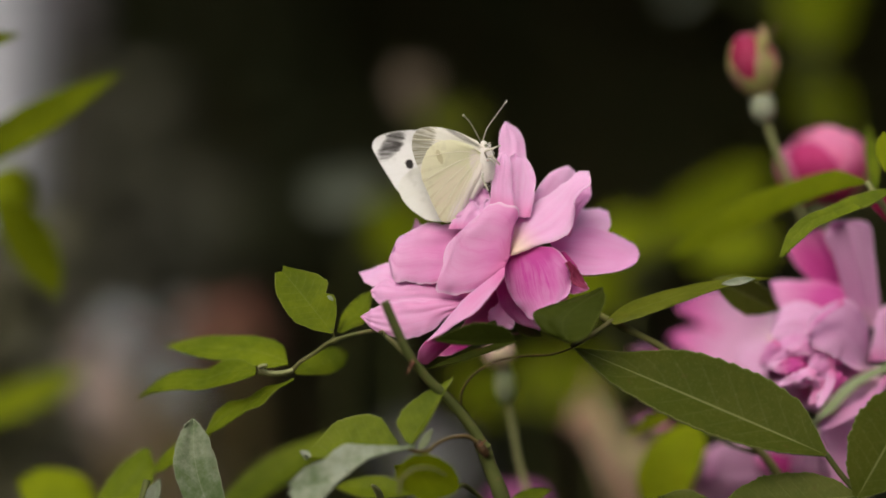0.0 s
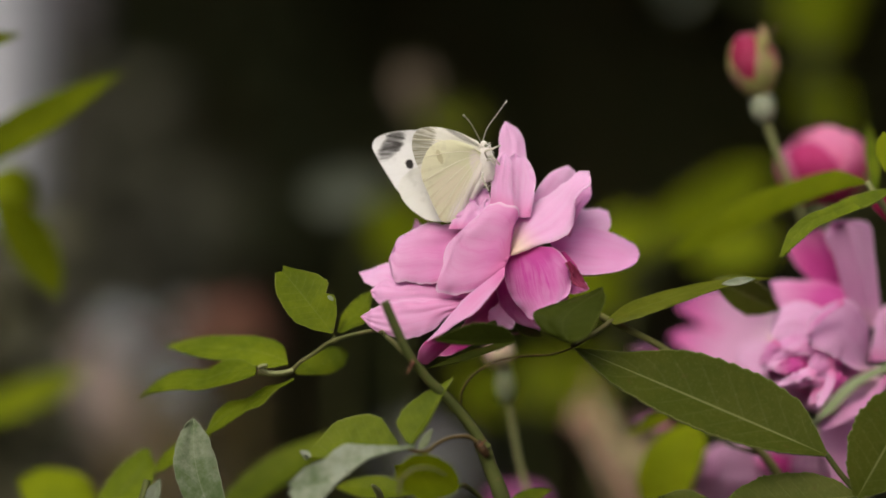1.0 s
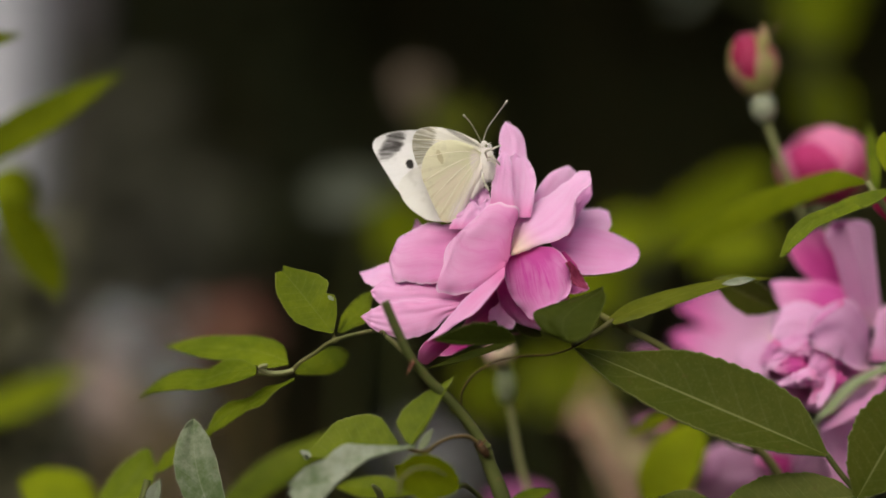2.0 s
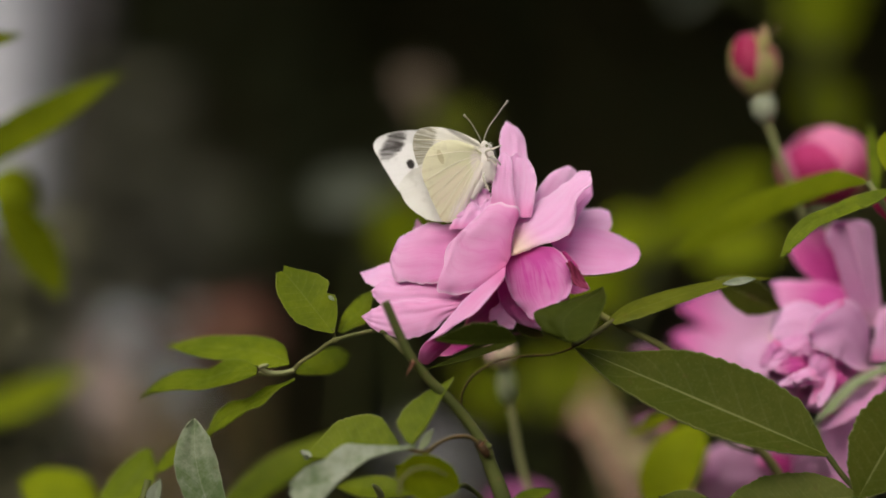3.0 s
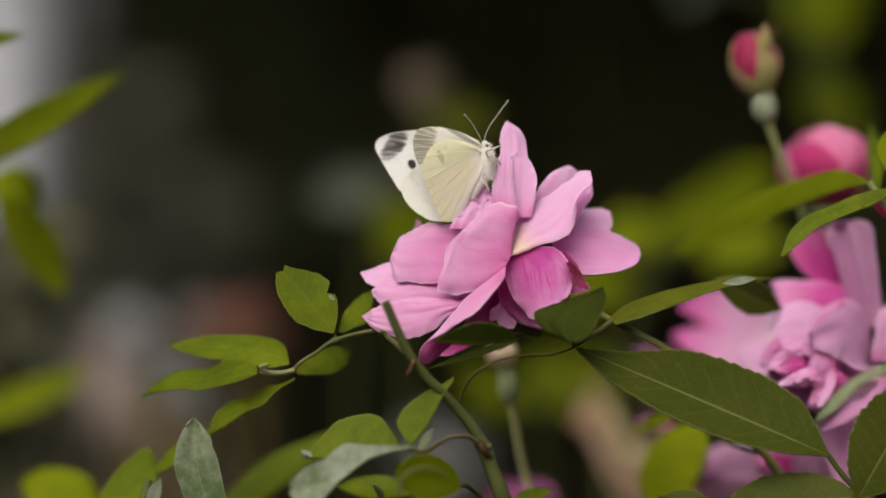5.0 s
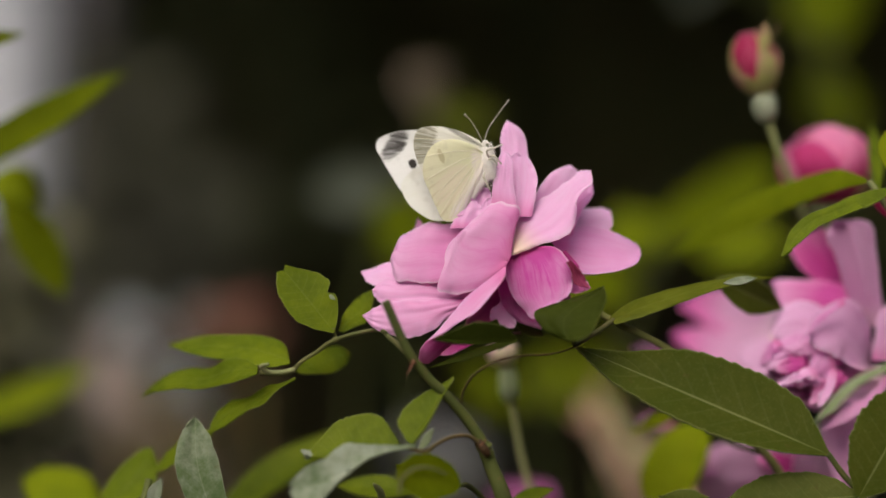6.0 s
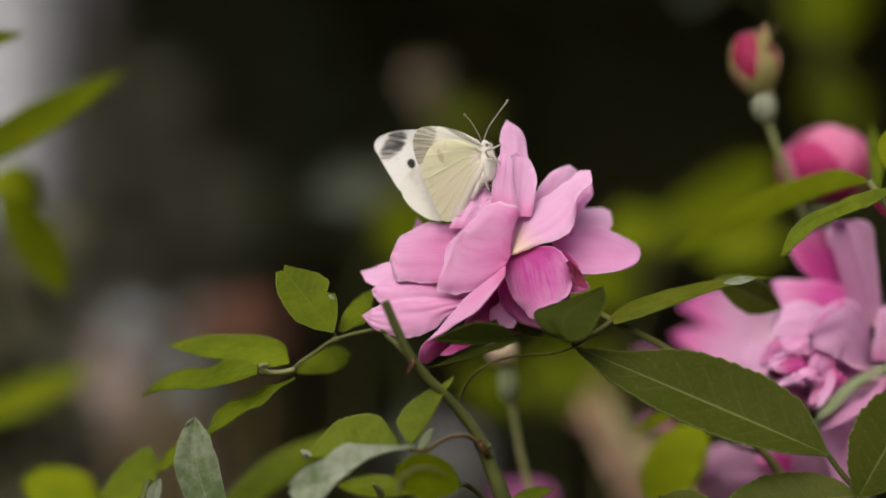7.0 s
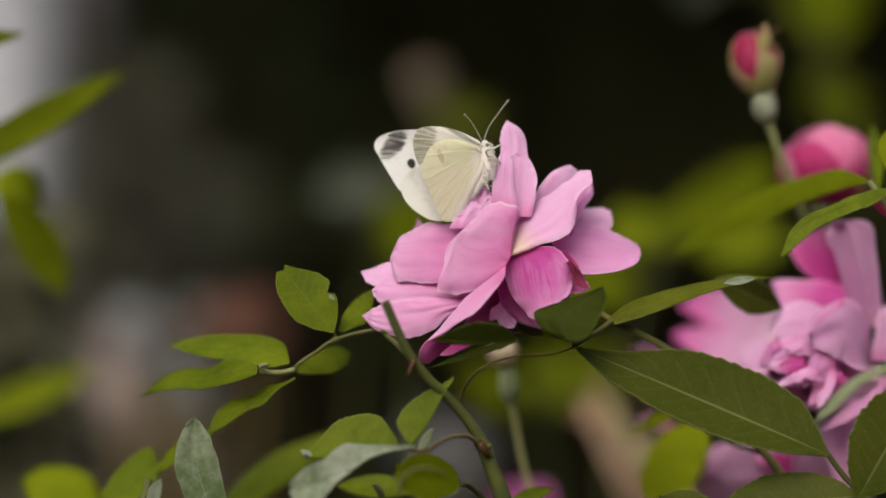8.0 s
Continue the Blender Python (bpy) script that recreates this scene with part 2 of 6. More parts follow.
def blade(name, parent, material, base, tip, width, turn=0.0, bend=0.0, sway=0.0, curl=0.0, shape=(0.7, 1.6, 0.9), fold=0.0, cup=0.0,
          roll=0.0, skew=0.0, wave=0.0, teeth=0.0, notch=0.0, seed=0, nu=17, nv=33, thick=0.0003, twist=0.0, bite=None, bumpy=0.015, ragged=0.0, midrib=False, label=""):
    """A leaf or petal: a thin bowed sheet from base to tip.
    bend and sway bow the midrib out of and in its plane, curl throws the tip, fold and cup shape the section,
    roll turns the rims back, wave ruffles them, teeth saw them, notch dents the apex, bite cuts the rim."""
    length, t, s, n = facing(base, tip, turn)
    if isinstance(shape[0], tuple):
        # two rims, as shares of the width at even steps from base to tip
        slant = width / max(0.3, math.cos(radians(turn)))
        rims = [[a * slant for a in even_line(side, nv)] for side in shape]
    else:
        p, q, r = shape
        top = max((x ** p) * (1 - x ** q) ** r for x in np.linspace(0.01, 0.99, 99))
        half = [0.5 * width * (max(x, 0.0015) ** p) * max(1 - x ** q, 0.0) ** r / top for x in np.linspace(0, 1, nv)]
        rims = [half, half]
    base = Vector(base)
    rnd = random.Random(seed * 7 + 3)
    ph = [rnd.uniform(0, 6.28) for _ in range(6)]

    def spine(x):
        b = 4 * x * (1 - x)
        return base + t * (length * x) + n * (length * (bend * b + curl * x ** 4)) + s * (length * sway * b)

    verts, uvs = [], []
    for j in range(nv):
        x = j / (nv - 1)
        c = spine(x)
        d = (spine(min(1, x + 0.01)) - spine(max(0, x - 0.01))).normalized()
        a = radians(twist) * x
        sd = (s - d * s.dot(d)).normalized()
        nd = sd.cross(d)
        if nd.dot(n) < 0:
            nd = -nd
        sd, nd = sd * math.cos(a) + nd * math.sin(a), nd * math.cos(a) - sd * math.sin(a)
        w, middle = 0.5 * (rims[0][j] + rims[1][j]), 0.5 * (rims[0][j] - rims[1][j])
        apart = min(rims[0][j], rims[1][j]) > 0
        for i in range(nu):
            u = -1 + 2 * i / (nu - 1)
            k = 1 + skew * u
            if teeth:
                k *= 1 + teeth * abs(u) ** 8 * (((x * 17 + 0.3 * math.sin(9 * x + ph[0])) % 1.0) - 0.6)
            k *= 1 + 0.05 * math.sin(7 * x + ph[1]) * u
            k *= 1 + ragged * abs(u) ** 4 * (noise.noise(Vector((x * 9, u * 0.8, seed * 1.7))) + 0.7 * noise.noise(Vector((x * 26, u, seed * 2.3))))
            if bite and u * bite[2] > 0:
                k *= 1 - bite[1] * math.exp(-((x - bite[0]) / 0.06) ** 2)
            off = fold * abs(u) * w + cup * w * u * u - roll * w * (max(0, abs(u) - 0.6) ** 2 + 1.5 * max(0, x - 0.75) ** 2) * 4
            off += wave * width * (abs(u) ** 2 * 0.7 + 0.3 * x) * x ** 0.5 * (math.sin(6.5 * x + ph[2] + 1.3 * u) + 0.6 * math.sin(11 * x * u + ph[3]))
            off += bumpy * width * min(1.0, 3 * x) * noise.noise(Vector((u * 1.6, x * 2.8, seed * 3.7)))
            rim = max(0.0, x - 0.75) / 0.25
            lift = -notch * length * rim * rim * (math.exp(-(u / 0.35) ** 2) + 0.35 * math.sin(5 * u + ph[4])) if notch else 0.0
            lift += ragged * length * x ** 6 * (noise.noise(Vector((u * 2.2, seed * 1.3, 0))) + 0.5 * noise.noise(Vector((u * 6.5, seed, 3))))
            # the midrib keeps to the axis where the blade has two real halves
            across = u * k * (rims[0][j] if u > 0 else rims[1][j]) if apart and midrib else middle + u * w * k
            verts.append(c + sd * across + nd * off + d * lift)
            uvs.append((u, x))
    return part(name, verts, grid_faces(nu, nv), material, parent, label, uvs, thick)


def sheet(name, parent, material, rim_a, rim_b, depth, lean=(0, 0), belly=0.0, crease=0.0, ruffle=0.3, ragged=0.12, roll=0.1, seed=0, nu=29, nv=45, thick=0.00026, label=""):
    """A petal or leaf spanned between two rims that run from its base to its tip, in millimetres beside and over the flower's middle height.
    depth: from base to tip; lean: how far each rim lies back; belly swells it to the south, crease folds it along the middle, ruffle waves its rims, roll turns them back."""
    a = smooth_line([(x, 0, z) for x, z in rim_a], nv)
    b = smooth_line([(x, 0, z) for x, z in rim_b], nv)
    verts, uvs = [], []
    for j in range(nv):
        v = j / (nv - 1)
        across = b[j] - a[j]
        out = across.normalized() if across.length > 0.05 else Vector((0, 0, 0))
        full = math.sin(math.pi * min(1.0, 0.12 + 0.8 * v)) ** 0.7
        closing = min(1.0, across.length / 4.0)
        for i in range(nu):
            u = -1 + 2 * i / (nu - 1)
            p = a[j].lerp(b[j], 0.5 + 0.5 * u)
            edge = max(u * u, v ** 6)
            p = p + out * (u * abs(u) ** 3 * closing * ragged * (1.6 * noise.noise(Vector((v * 7, u, seed * 1.7))) + noise.noise(Vector((v * 19, u, seed * 2.9)))))
            y = depth[0] + (depth[1] - depth[0]) * v + (lean[0] + (lean[1] - lean[0]) * (0.5 + 0.5 * u)) * closing
            y -= belly * (1 - u * u) * full * closing + crease * (1 - abs(u)) * full
            y += ruffle * edge * min(1.0, 3 * v) * (1.5 * noise.noise(Vector((v * 4.5, u * 0.9, seed * 3.1))) + 0.8 * noise.noise(Vector((v * 11, u * 1.5, seed * 0.7))))
            y += roll * closing * (16 * max(0.0, abs(u) - 0.75) ** 2 + 25 * max(0.0, v - 0.8) ** 2)
            y += 0.9 * ruffle * noise.noise(Vector((u * 2.2, v * 2.6, seed * 4.3)))
            verts.append((p.x / 1000, y / 1000, 1.0 + p.z / 1000))
            uvs.append((u, v))
    return part(name, verts, grid_faces(nu, nv), material, parent, label, uvs, thick)


LEAF = (0.75, 1.9, 1.0)
LONG = (0.9, 1.7, 1.15)
OVAL = (0.55, 2.6, 0.75)
FULL = (0.75, 5.0, 0.5)


def leaf(parent, material, base, tip, width, **more):
    more.setdefault("shape", LEAF)
    more.setdefault("fold", 0.22)
    more.setdefault("wave", 0.012)
    more.setdefault("midrib", True)
    more.setdefault("teeth", 0.05)
    more.setdefault("ragged", 0.055)
    return blade("leaf", parent, material, base, tip, width, nu=17, nv=73, thick=0.00035, **more)


def petal(parent, material, base, tip, width, **more):
    more.setdefault("shape", FULL)
    more.setdefault("wave", 0.018)
    more.setdefault("ragged", 0.042)
    more.setdefault("bumpy", 0.032)
    more.setdefault("roll", 0.14)
    return blade("petal", parent, material, base, tip, width, nu=25, nv=37, thick=0.00028, **more)


def tube(name, parent, material, points, r0, r1, sides=10, n=28, lumps=0.025, label="", swell=()):
    """A round stem along the points; swell: (where, how much, how long) thickenings."""
    line = smooth_line(points, n)
    verts, faces, uvs = [], [], []
    for k, c in enumerate(line):
        x = k / (n - 1)
        d = (line[min(n - 1, k + 1)] - line[max(0, k - 1)]).normalized()
        a = d.orthogonal().normalized() if abs(d.y) > 0.95 else d.cross(Vector((0, 1, 0))).normalized()
        b = d.cross(a)
        r = r0 + (r1 - r0) * x ** 4
        for where, more, long in swell:
            r *= 1 + more * math.exp(-((x - where) / long) ** 2)
        for i in range(sides):
            g = 2 * math.pi * i / sides
            rr = r * (1 + lumps * noise.noise(c * 300 + Vector((i, 0, 0))))
            verts.append(c + (a * math.cos(g) + b * math.sin(g)) * rr)
            uvs.append((i / sides, x))
    for k in range(n - 1):
        for i in range(sides):
            j = (i + 1) % sides
            faces.append((k * sides + i, k * sides + j, (k + 1) * sides + j, (k + 1) * sides + i))
    faces.append(tuple(range(sides - 1, -1, -1)))
    faces.append(tuple((n - 1) * sides + i for i in range(sides)))
    return part(name, verts, faces, material, parent, label, uvs)


def lathe(name, parent, material, foot, top, profile, sides=16, n=17, label="", lumps=0.04):
    """A round body from foot to top; profile(x) is its radius."""
    foot, top = Vector(foot), Vector(top)
    d = (top - foot).normalized()
    a = d.orthogonal().normalized()
    b = d.cross(a)
    verts, faces, uvs = [], [], []
    for k in range(n):
        x = k / (n - 1)
        c = foot.lerp(top, x)
        r = max(profile(x), 1e-5)
        for i in range(sides):
            g = 2 * math.pi * i / sides
            verts.append(c + (a * math.cos(g) + b * math.sin(g)) * r * (1 + lumps * math.sin(3 * g + 5 * x)))
            uvs.append((0.8 * math.sin(g), 0.3 + 0.6 * x))
    for k in range(n - 1):
        for i in range(sides):
            j = (i + 1) % sides
            faces.append((k * sides + i, k * sides + j, (k + 1) * sides + j, (k + 1) * sides + i))
    faces.append(tuple(range(sides - 1, -1, -1)))
    faces.append(tuple((n - 1) * sides + i for i in range(sides)))
    return part(name, verts, faces, material, parent, label, uvs)


def wrap(name, parent, material, foot, top, profile, middle, half, flare=0.0, label="", nu=17, nv=21, thick=0.0003, lift=0.0):
    """A petal or sepal lying round a bud: middle in degrees from the south, half(x) its half angle; flare lets its rim stand off."""
    foot, top = Vector(foot), Vector(top)
    d = (top - foot).normalized()
    a = (Vector((0, -1, 0)) - d * Vector((0, -1, 0)).dot(d)).normalized()
    b = d.cross(a)
    verts, uvs = [], []
    for k in range(nv):
        x = k / (nv - 1)
        for i in range(nu):
            u = -1 + 2 * i / (nu - 1)
            xx = x * (1 - 0.10 * u * u * x)
            g = radians(middle + half(x) * u)
            r = profile(xx) * (1 + lift) + flare * (abs(u) ** 3 * 0.5 + x ** 3) * (top - foot).length
            verts.append(foot.lerp(top, xx) + (a * math.cos(g) + b * math.sin(g)) * r)
            uvs.append((u, 0.15 + 0.85 * x))
    return part(name, verts, grid_faces(nu, nv), material, parent, label, uvs, thick)


# ---- the open rose ----
def open_rose():
    r = thing("rose", (0.0161, 0.0000, 0.9828), "fully open pink rose with ruffled paling petals", "rose", "roses")
    # tall petals at the back, top and right
    sheet("petal", r, BLUSH, ((13.8, 12.1), (13.1, 18.8), (13.5, 24.5), (13.7, 28), (15.1, 30.4)),
          ((20.1, 12.1), (20.1, 18.8), (19.9, 23.1), (18.4, 28), (15.1, 30.4)), (-2, 5), (0, 1), belly=0.4, ruffle=0.5, seed=2)
    sheet("petal", r, CREAMY, ((16.2, 0.1), (21.6, 12.9), (25.7, 17.9), (27.8, 19.1), (30.1, 19.9)),
          ((19.5, 0.1), (30.3, 8.2), (32, 14.9), (31.8, 18.6), (30.1, 19.9)), (2, 8), (-1, 2), belly=1, seed=5)
    sheet("petal", r, PINK, ((26.9, 5.5), (29, 10.2), (32.5, 13.6), (35.5, 15.3)),
          ((30.3, 2.8), (33.1, 9.3), (35.6, 12.9), (35.5, 15.3)), (3, 8), (0, 0), seed=25)
    sheet("petal", r, BLUSH, ((27.2, 7.6), (31.3, 9.1), (35.5, 9.6), (38.3, 9.7), (40.3, 9)),
          ((29.2, 1.5), (33.3, 1.8), (37.5, 3.1), (40.3, 5), (40.3, 9)), (8, 15), (2, -3), belly=1.5, seed=7)
    sheet("petal", r, PINK, ((24.8, 2.8), (30.2, 4.9), (35.6, 5.3), (40.3, 3.9), (44.4, 1.9), (46.7, 0.4), (46.9, -1.2)),
          ((27.5, -1.9), (29.5, -4.7), (32.9, -6), (37.6, -5.8), (42.4, -5), (45.8, -3.2), (46.9, -1.2)), (0, 5), (5, -5), belly=0.6, ruffle=0.9, seed=8)
    sheet("petal", r, ROSE, ((26.8, 0.1), (31.6, -2), (36.3, -3.3), (41.3, -5)),
          ((27.5, -3.9), (30.2, -5.9), (35.6, -6.2), (41.3, -5)), (1, 3), (2, -2), belly=0.5, seed=9)
    sheet("petal", r, BLUSH, ((11.1, 10), (11.6, 15.2), (12.5, 19.2), (13.1, 21.5), (14.6, 22.8)),
          ((17.3, 8.7), (16.4, 14), (16.2, 18.7), (15.8, 21.6), (14.6, 22.8)), (-6, -1), (0, -1), belly=0.6, ruffle=0.5, seed=4)
    sheet("petal", r, BLUSH, ((14.4, 7.4), (14.7, 13.4), (14.7, 18), (15.5, 21.4), (17.3, 22.8)),
          ((20.6, 7.4), (21.6, 12.7), (21.9, 17.4), (20.2, 20.9), (17.3, 22.8)), (-6, -1), (0, 1), belly=-0.5, ruffle=0.5, seed=3)
    sheet("petal", r, CREAMY, ((15.3, 0.7), (17.2, 5.9), (21.3, 10.5), (26.6, 13.8), (30.7, 16.9), (32.7, 18.2), (34.6, 18.4)),
          ((16, -1.5), (21.9, 0.7), (29, 3.4), (30.9, 7.4), (31.2, 11.7), (34.8, 15.3), (34.6, 18.4)), (-6, -1), (3, -4), belly=0.8, ruffle=0.9, ragged=0.35, roll=0.3, seed=6)
    # crumpled heart
    sheet("petal", r, BLUSH, ((3.7, 5.4), (4.1, 9.1), (5.4, 12), (6.9, 13.6), (8.7, 14.4)),
          ((12.7, 6.1), (11.8, 10), (11.1, 12.7), (10.3, 14), (8.7, 14.4)), (-6, -4), (1, 1), belly=-0.4, ruffle=0.9, ragged=0.4, seed=31)
    sheet("petal", r, BLUSH, ((1.8, 4.7), (2.5, 7), (3.7, 8.7), (4.8, 10.4), (6.5, 11.8)),
          ((8.7, 4.7), (9, 7.4), (8.7, 9.6), (7.9, 11.2), (6.5, 11.8)), (-7, -5), (1, 1), belly=0.4, ruffle=0.8, ragged=0.4, seed=32)
    sheet("petal", r, BLUSH, ((7.4, 5.4), (7.9, 8), (8.7, 9.6), (10.3, 11.8)),
          ((13.3, 6.1), (12.7, 9.4), (11.6, 11.1), (10.3, 11.8)), (-7, -5), (1, 1), belly=0.4, ruffle=0.7, ragged=0.4, seed=33)
    # petals spread in layers to the butterfly's side
    sheet("petal", r, PINK, ((-7.3, 2.8), (-6.9, 4.9), (-6.2, 7.2)),
          ((-3.9, 3.5), (-4.9, 5.6), (-6.2, 7.2)), (9, 10), (0, 0), seed=23)
    sheet("petal", r, BLUSH, ((-5.9, -4.5), (-10.6, -3.3), (-13.9, -3.6), (-16.3, -4.6), (-19.6, -5.6)),
          ((-5.9, -9.9), (-11.2, -10.3), (-15.3, -9.2), (-18.2, -7.9), (-19.6, -5.6)), (0, 4), (4, -2), belly=0.8, ragged=0.2, seed=10)
    sheet("petal", r, SOFT, ((8.7, -10.4), (2.1, -7.2), (-4.5, -7.2), (-10.5, -7.7), (-13.4, -7.3), (-16.8, -9.9)),
          ((8.7, -14.1), (2.1, -13.8), (-4.5, -13.1), (-11.2, -13.2), (-15.4, -12.6), (-16.8, -9.9)), (-5, 0), (0, -2), belly=0.5, ruffle=0.7, ragged=0.35, roll=0.2, seed=12)
    sheet("petal", r, SOFT, ((8.7, -11.8), (0.8, -11.8), (-6.5, -12.1), (-12.5, -12.6), (-16.2, -14), (-19.1, -15.9)),
          ((6.1, -13.8), (1.5, -16), (-3.9, -19.8), (-9.2, -20.9), (-15.8, -19), (-19.1, -15.9)), (-4, 0), (-3, -4), belly=0.8, ruffle=0.8, ragged=0.35, roll=0.2, seed=13)
    sheet("petal", r, HOLLOW, ((7.4, 1.5), (6.3, 5), (0.8, 6.2), (-3.8, 5.8), (-7.8, 4.4), (-10.4, 2.5), (-11.2, 0.7)),
          ((8.7, -6.5), (2.1, -7.8), (-3.6, -7.9), (-8.2, -7.8), (-11, -7.3), (-12.4, -3.1), (-11.2, 0.7)), (-6, -1), (4, -1), belly=0.7, ruffle=0.9, ragged=0.6, roll=0.3, seed=11)
    # petals under the fold; DEEP puts their shade into the colour
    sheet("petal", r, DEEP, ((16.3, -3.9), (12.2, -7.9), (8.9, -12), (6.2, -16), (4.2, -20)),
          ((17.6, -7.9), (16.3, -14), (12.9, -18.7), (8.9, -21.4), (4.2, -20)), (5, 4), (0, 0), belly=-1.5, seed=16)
    sheet("petal", r, DROOP, ((13.4, -5.2), (13, -10.5), (14.4, -14.4), (17.3, -17.1), (22.9, -19)),
          ((19.4, -5.2), (21.4, -11.1), (21.7, -15.2), (23, -18.1), (22.9, -19)), (-2, -5), (3, -2), belly=1.0, ruffle=0.6, seed=19)
    sheet("petal", r, BLUSH, ((14.1, -11.9), (12.1, -13.9), (10.7, -16.1), (12.8, -18.8)),
          ((16.1, -13.2), (17.1, -15.9), (16.8, -18.5), (12.8, -18.8)), (0, -1), (1, -1), belly=0.4, ragged=0.4, seed=21)
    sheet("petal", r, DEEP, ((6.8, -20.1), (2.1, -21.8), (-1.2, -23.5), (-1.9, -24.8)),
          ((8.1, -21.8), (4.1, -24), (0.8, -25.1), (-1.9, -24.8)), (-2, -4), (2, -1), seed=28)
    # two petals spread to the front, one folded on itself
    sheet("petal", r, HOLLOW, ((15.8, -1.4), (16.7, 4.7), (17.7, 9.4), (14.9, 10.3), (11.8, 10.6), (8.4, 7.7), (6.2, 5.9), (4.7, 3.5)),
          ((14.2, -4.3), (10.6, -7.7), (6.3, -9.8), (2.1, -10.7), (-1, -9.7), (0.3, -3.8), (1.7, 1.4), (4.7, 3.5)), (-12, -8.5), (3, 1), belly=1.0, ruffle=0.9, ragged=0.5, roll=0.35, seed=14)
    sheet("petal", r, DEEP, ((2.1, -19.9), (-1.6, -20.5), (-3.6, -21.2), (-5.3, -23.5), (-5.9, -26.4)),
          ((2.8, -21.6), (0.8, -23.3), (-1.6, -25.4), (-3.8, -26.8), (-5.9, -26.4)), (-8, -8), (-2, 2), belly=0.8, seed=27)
    sheet("petal", r, SOFT, ((14.5, -4), (9.9, -7.3), (5.4, -11.4), (1.4, -15.9), (-1.6, -19.5), (-3.5, -21.3)),
          ((14.2, -6.4), (11.2, -10.6), (8, -14.2), (3.4, -17.2), (-0.5, -19.9), (-3.5, -21.3)), (-13, -11), (3, -4), belly=0.6, ragged=0.1, seed=15)
    # drooping front petal with a withered rim
    sheet("petal", r, DEEP, ((26.4, -1.2), (28.4, -5.1), (28.9, -8.8), (29.6, -10.4), (32.2, -10.1)),
          ((28.4, -0.5), (31.3, -4.1), (32.8, -7), (34.1, -9.3), (32.2, -10.1)), (-8, -10), (1, 3), belly=-1.0, ruffle=0.6, ragged=0.35, seed=18)
    sheet("petal", r, WITHERED, ((28.3, -3.3), (29.5, -5.4), (30, -7.7), (33.8, -9.3)),
          ((29.5, -2.7), (31.6, -5.1), (33, -7.4), (33.8, -9.3)), (-12, -12), (0, 1), belly=0.4, ruffle=0.7, ragged=0.3, seed=88, label='withered maroon petal rim')
    sheet("petal", r, DROOP, ((15.9, -0.9), (14.3, -3.2), (14.7, -7.1), (16.3, -11.2), (19.1, -14.8), (20.9, -16.4), (23.3, -15.5)),
          ((21.9, 0.5), (26.4, 0), (29.2, -3.3), (29.9, -7.1), (29.1, -10.9), (26.7, -12.2), (23.3, -15.5)), (-7, -12), (3, -1), belly=1.6, ruffle=0.7, ragged=0.2, seed=17)
    # inner petals that close the flower; shade in the gaps put in as DEEP
    petal(r, PINK, (0.0159, 0.0030, 0.9972), (0.0153, 0.0060, 1.0119), 0.0101, turn=5, cup=0.2, seed=63)
    petal(r, PINK, (0.0174, 0.0040, 1.0001), (0.0195, 0.0080, 1.0122), 0.0080, turn=5, cup=0.2, seed=64)
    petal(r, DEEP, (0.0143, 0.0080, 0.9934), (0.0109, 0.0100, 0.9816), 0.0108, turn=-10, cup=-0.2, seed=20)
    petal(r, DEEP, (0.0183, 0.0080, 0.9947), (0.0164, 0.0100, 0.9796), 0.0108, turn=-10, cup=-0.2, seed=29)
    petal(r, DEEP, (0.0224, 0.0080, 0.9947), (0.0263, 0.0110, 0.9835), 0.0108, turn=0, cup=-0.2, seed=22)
    lathe("hip", r, STEM, (0.0165, 0.0080, 0.9800), (0.0165, 0.0080, 0.9870), lambda x: 0.0036 * math.sin(math.pi * (0.12 + 0.8 * x)) ** 0.6)
    for k, tip in enumerate(((0.0087, -0.0060, 0.9790), (0.0237, 0.0060, 0.9791), (0.0130, 0.0080, 0.9758))):
        leaf(r, OLIVE, (0.0162, 0.0020, 0.9833), tip, 0.004, turn=20, teeth=0, seed=k, label="narrow green sepal").name = "sepal"
    return r


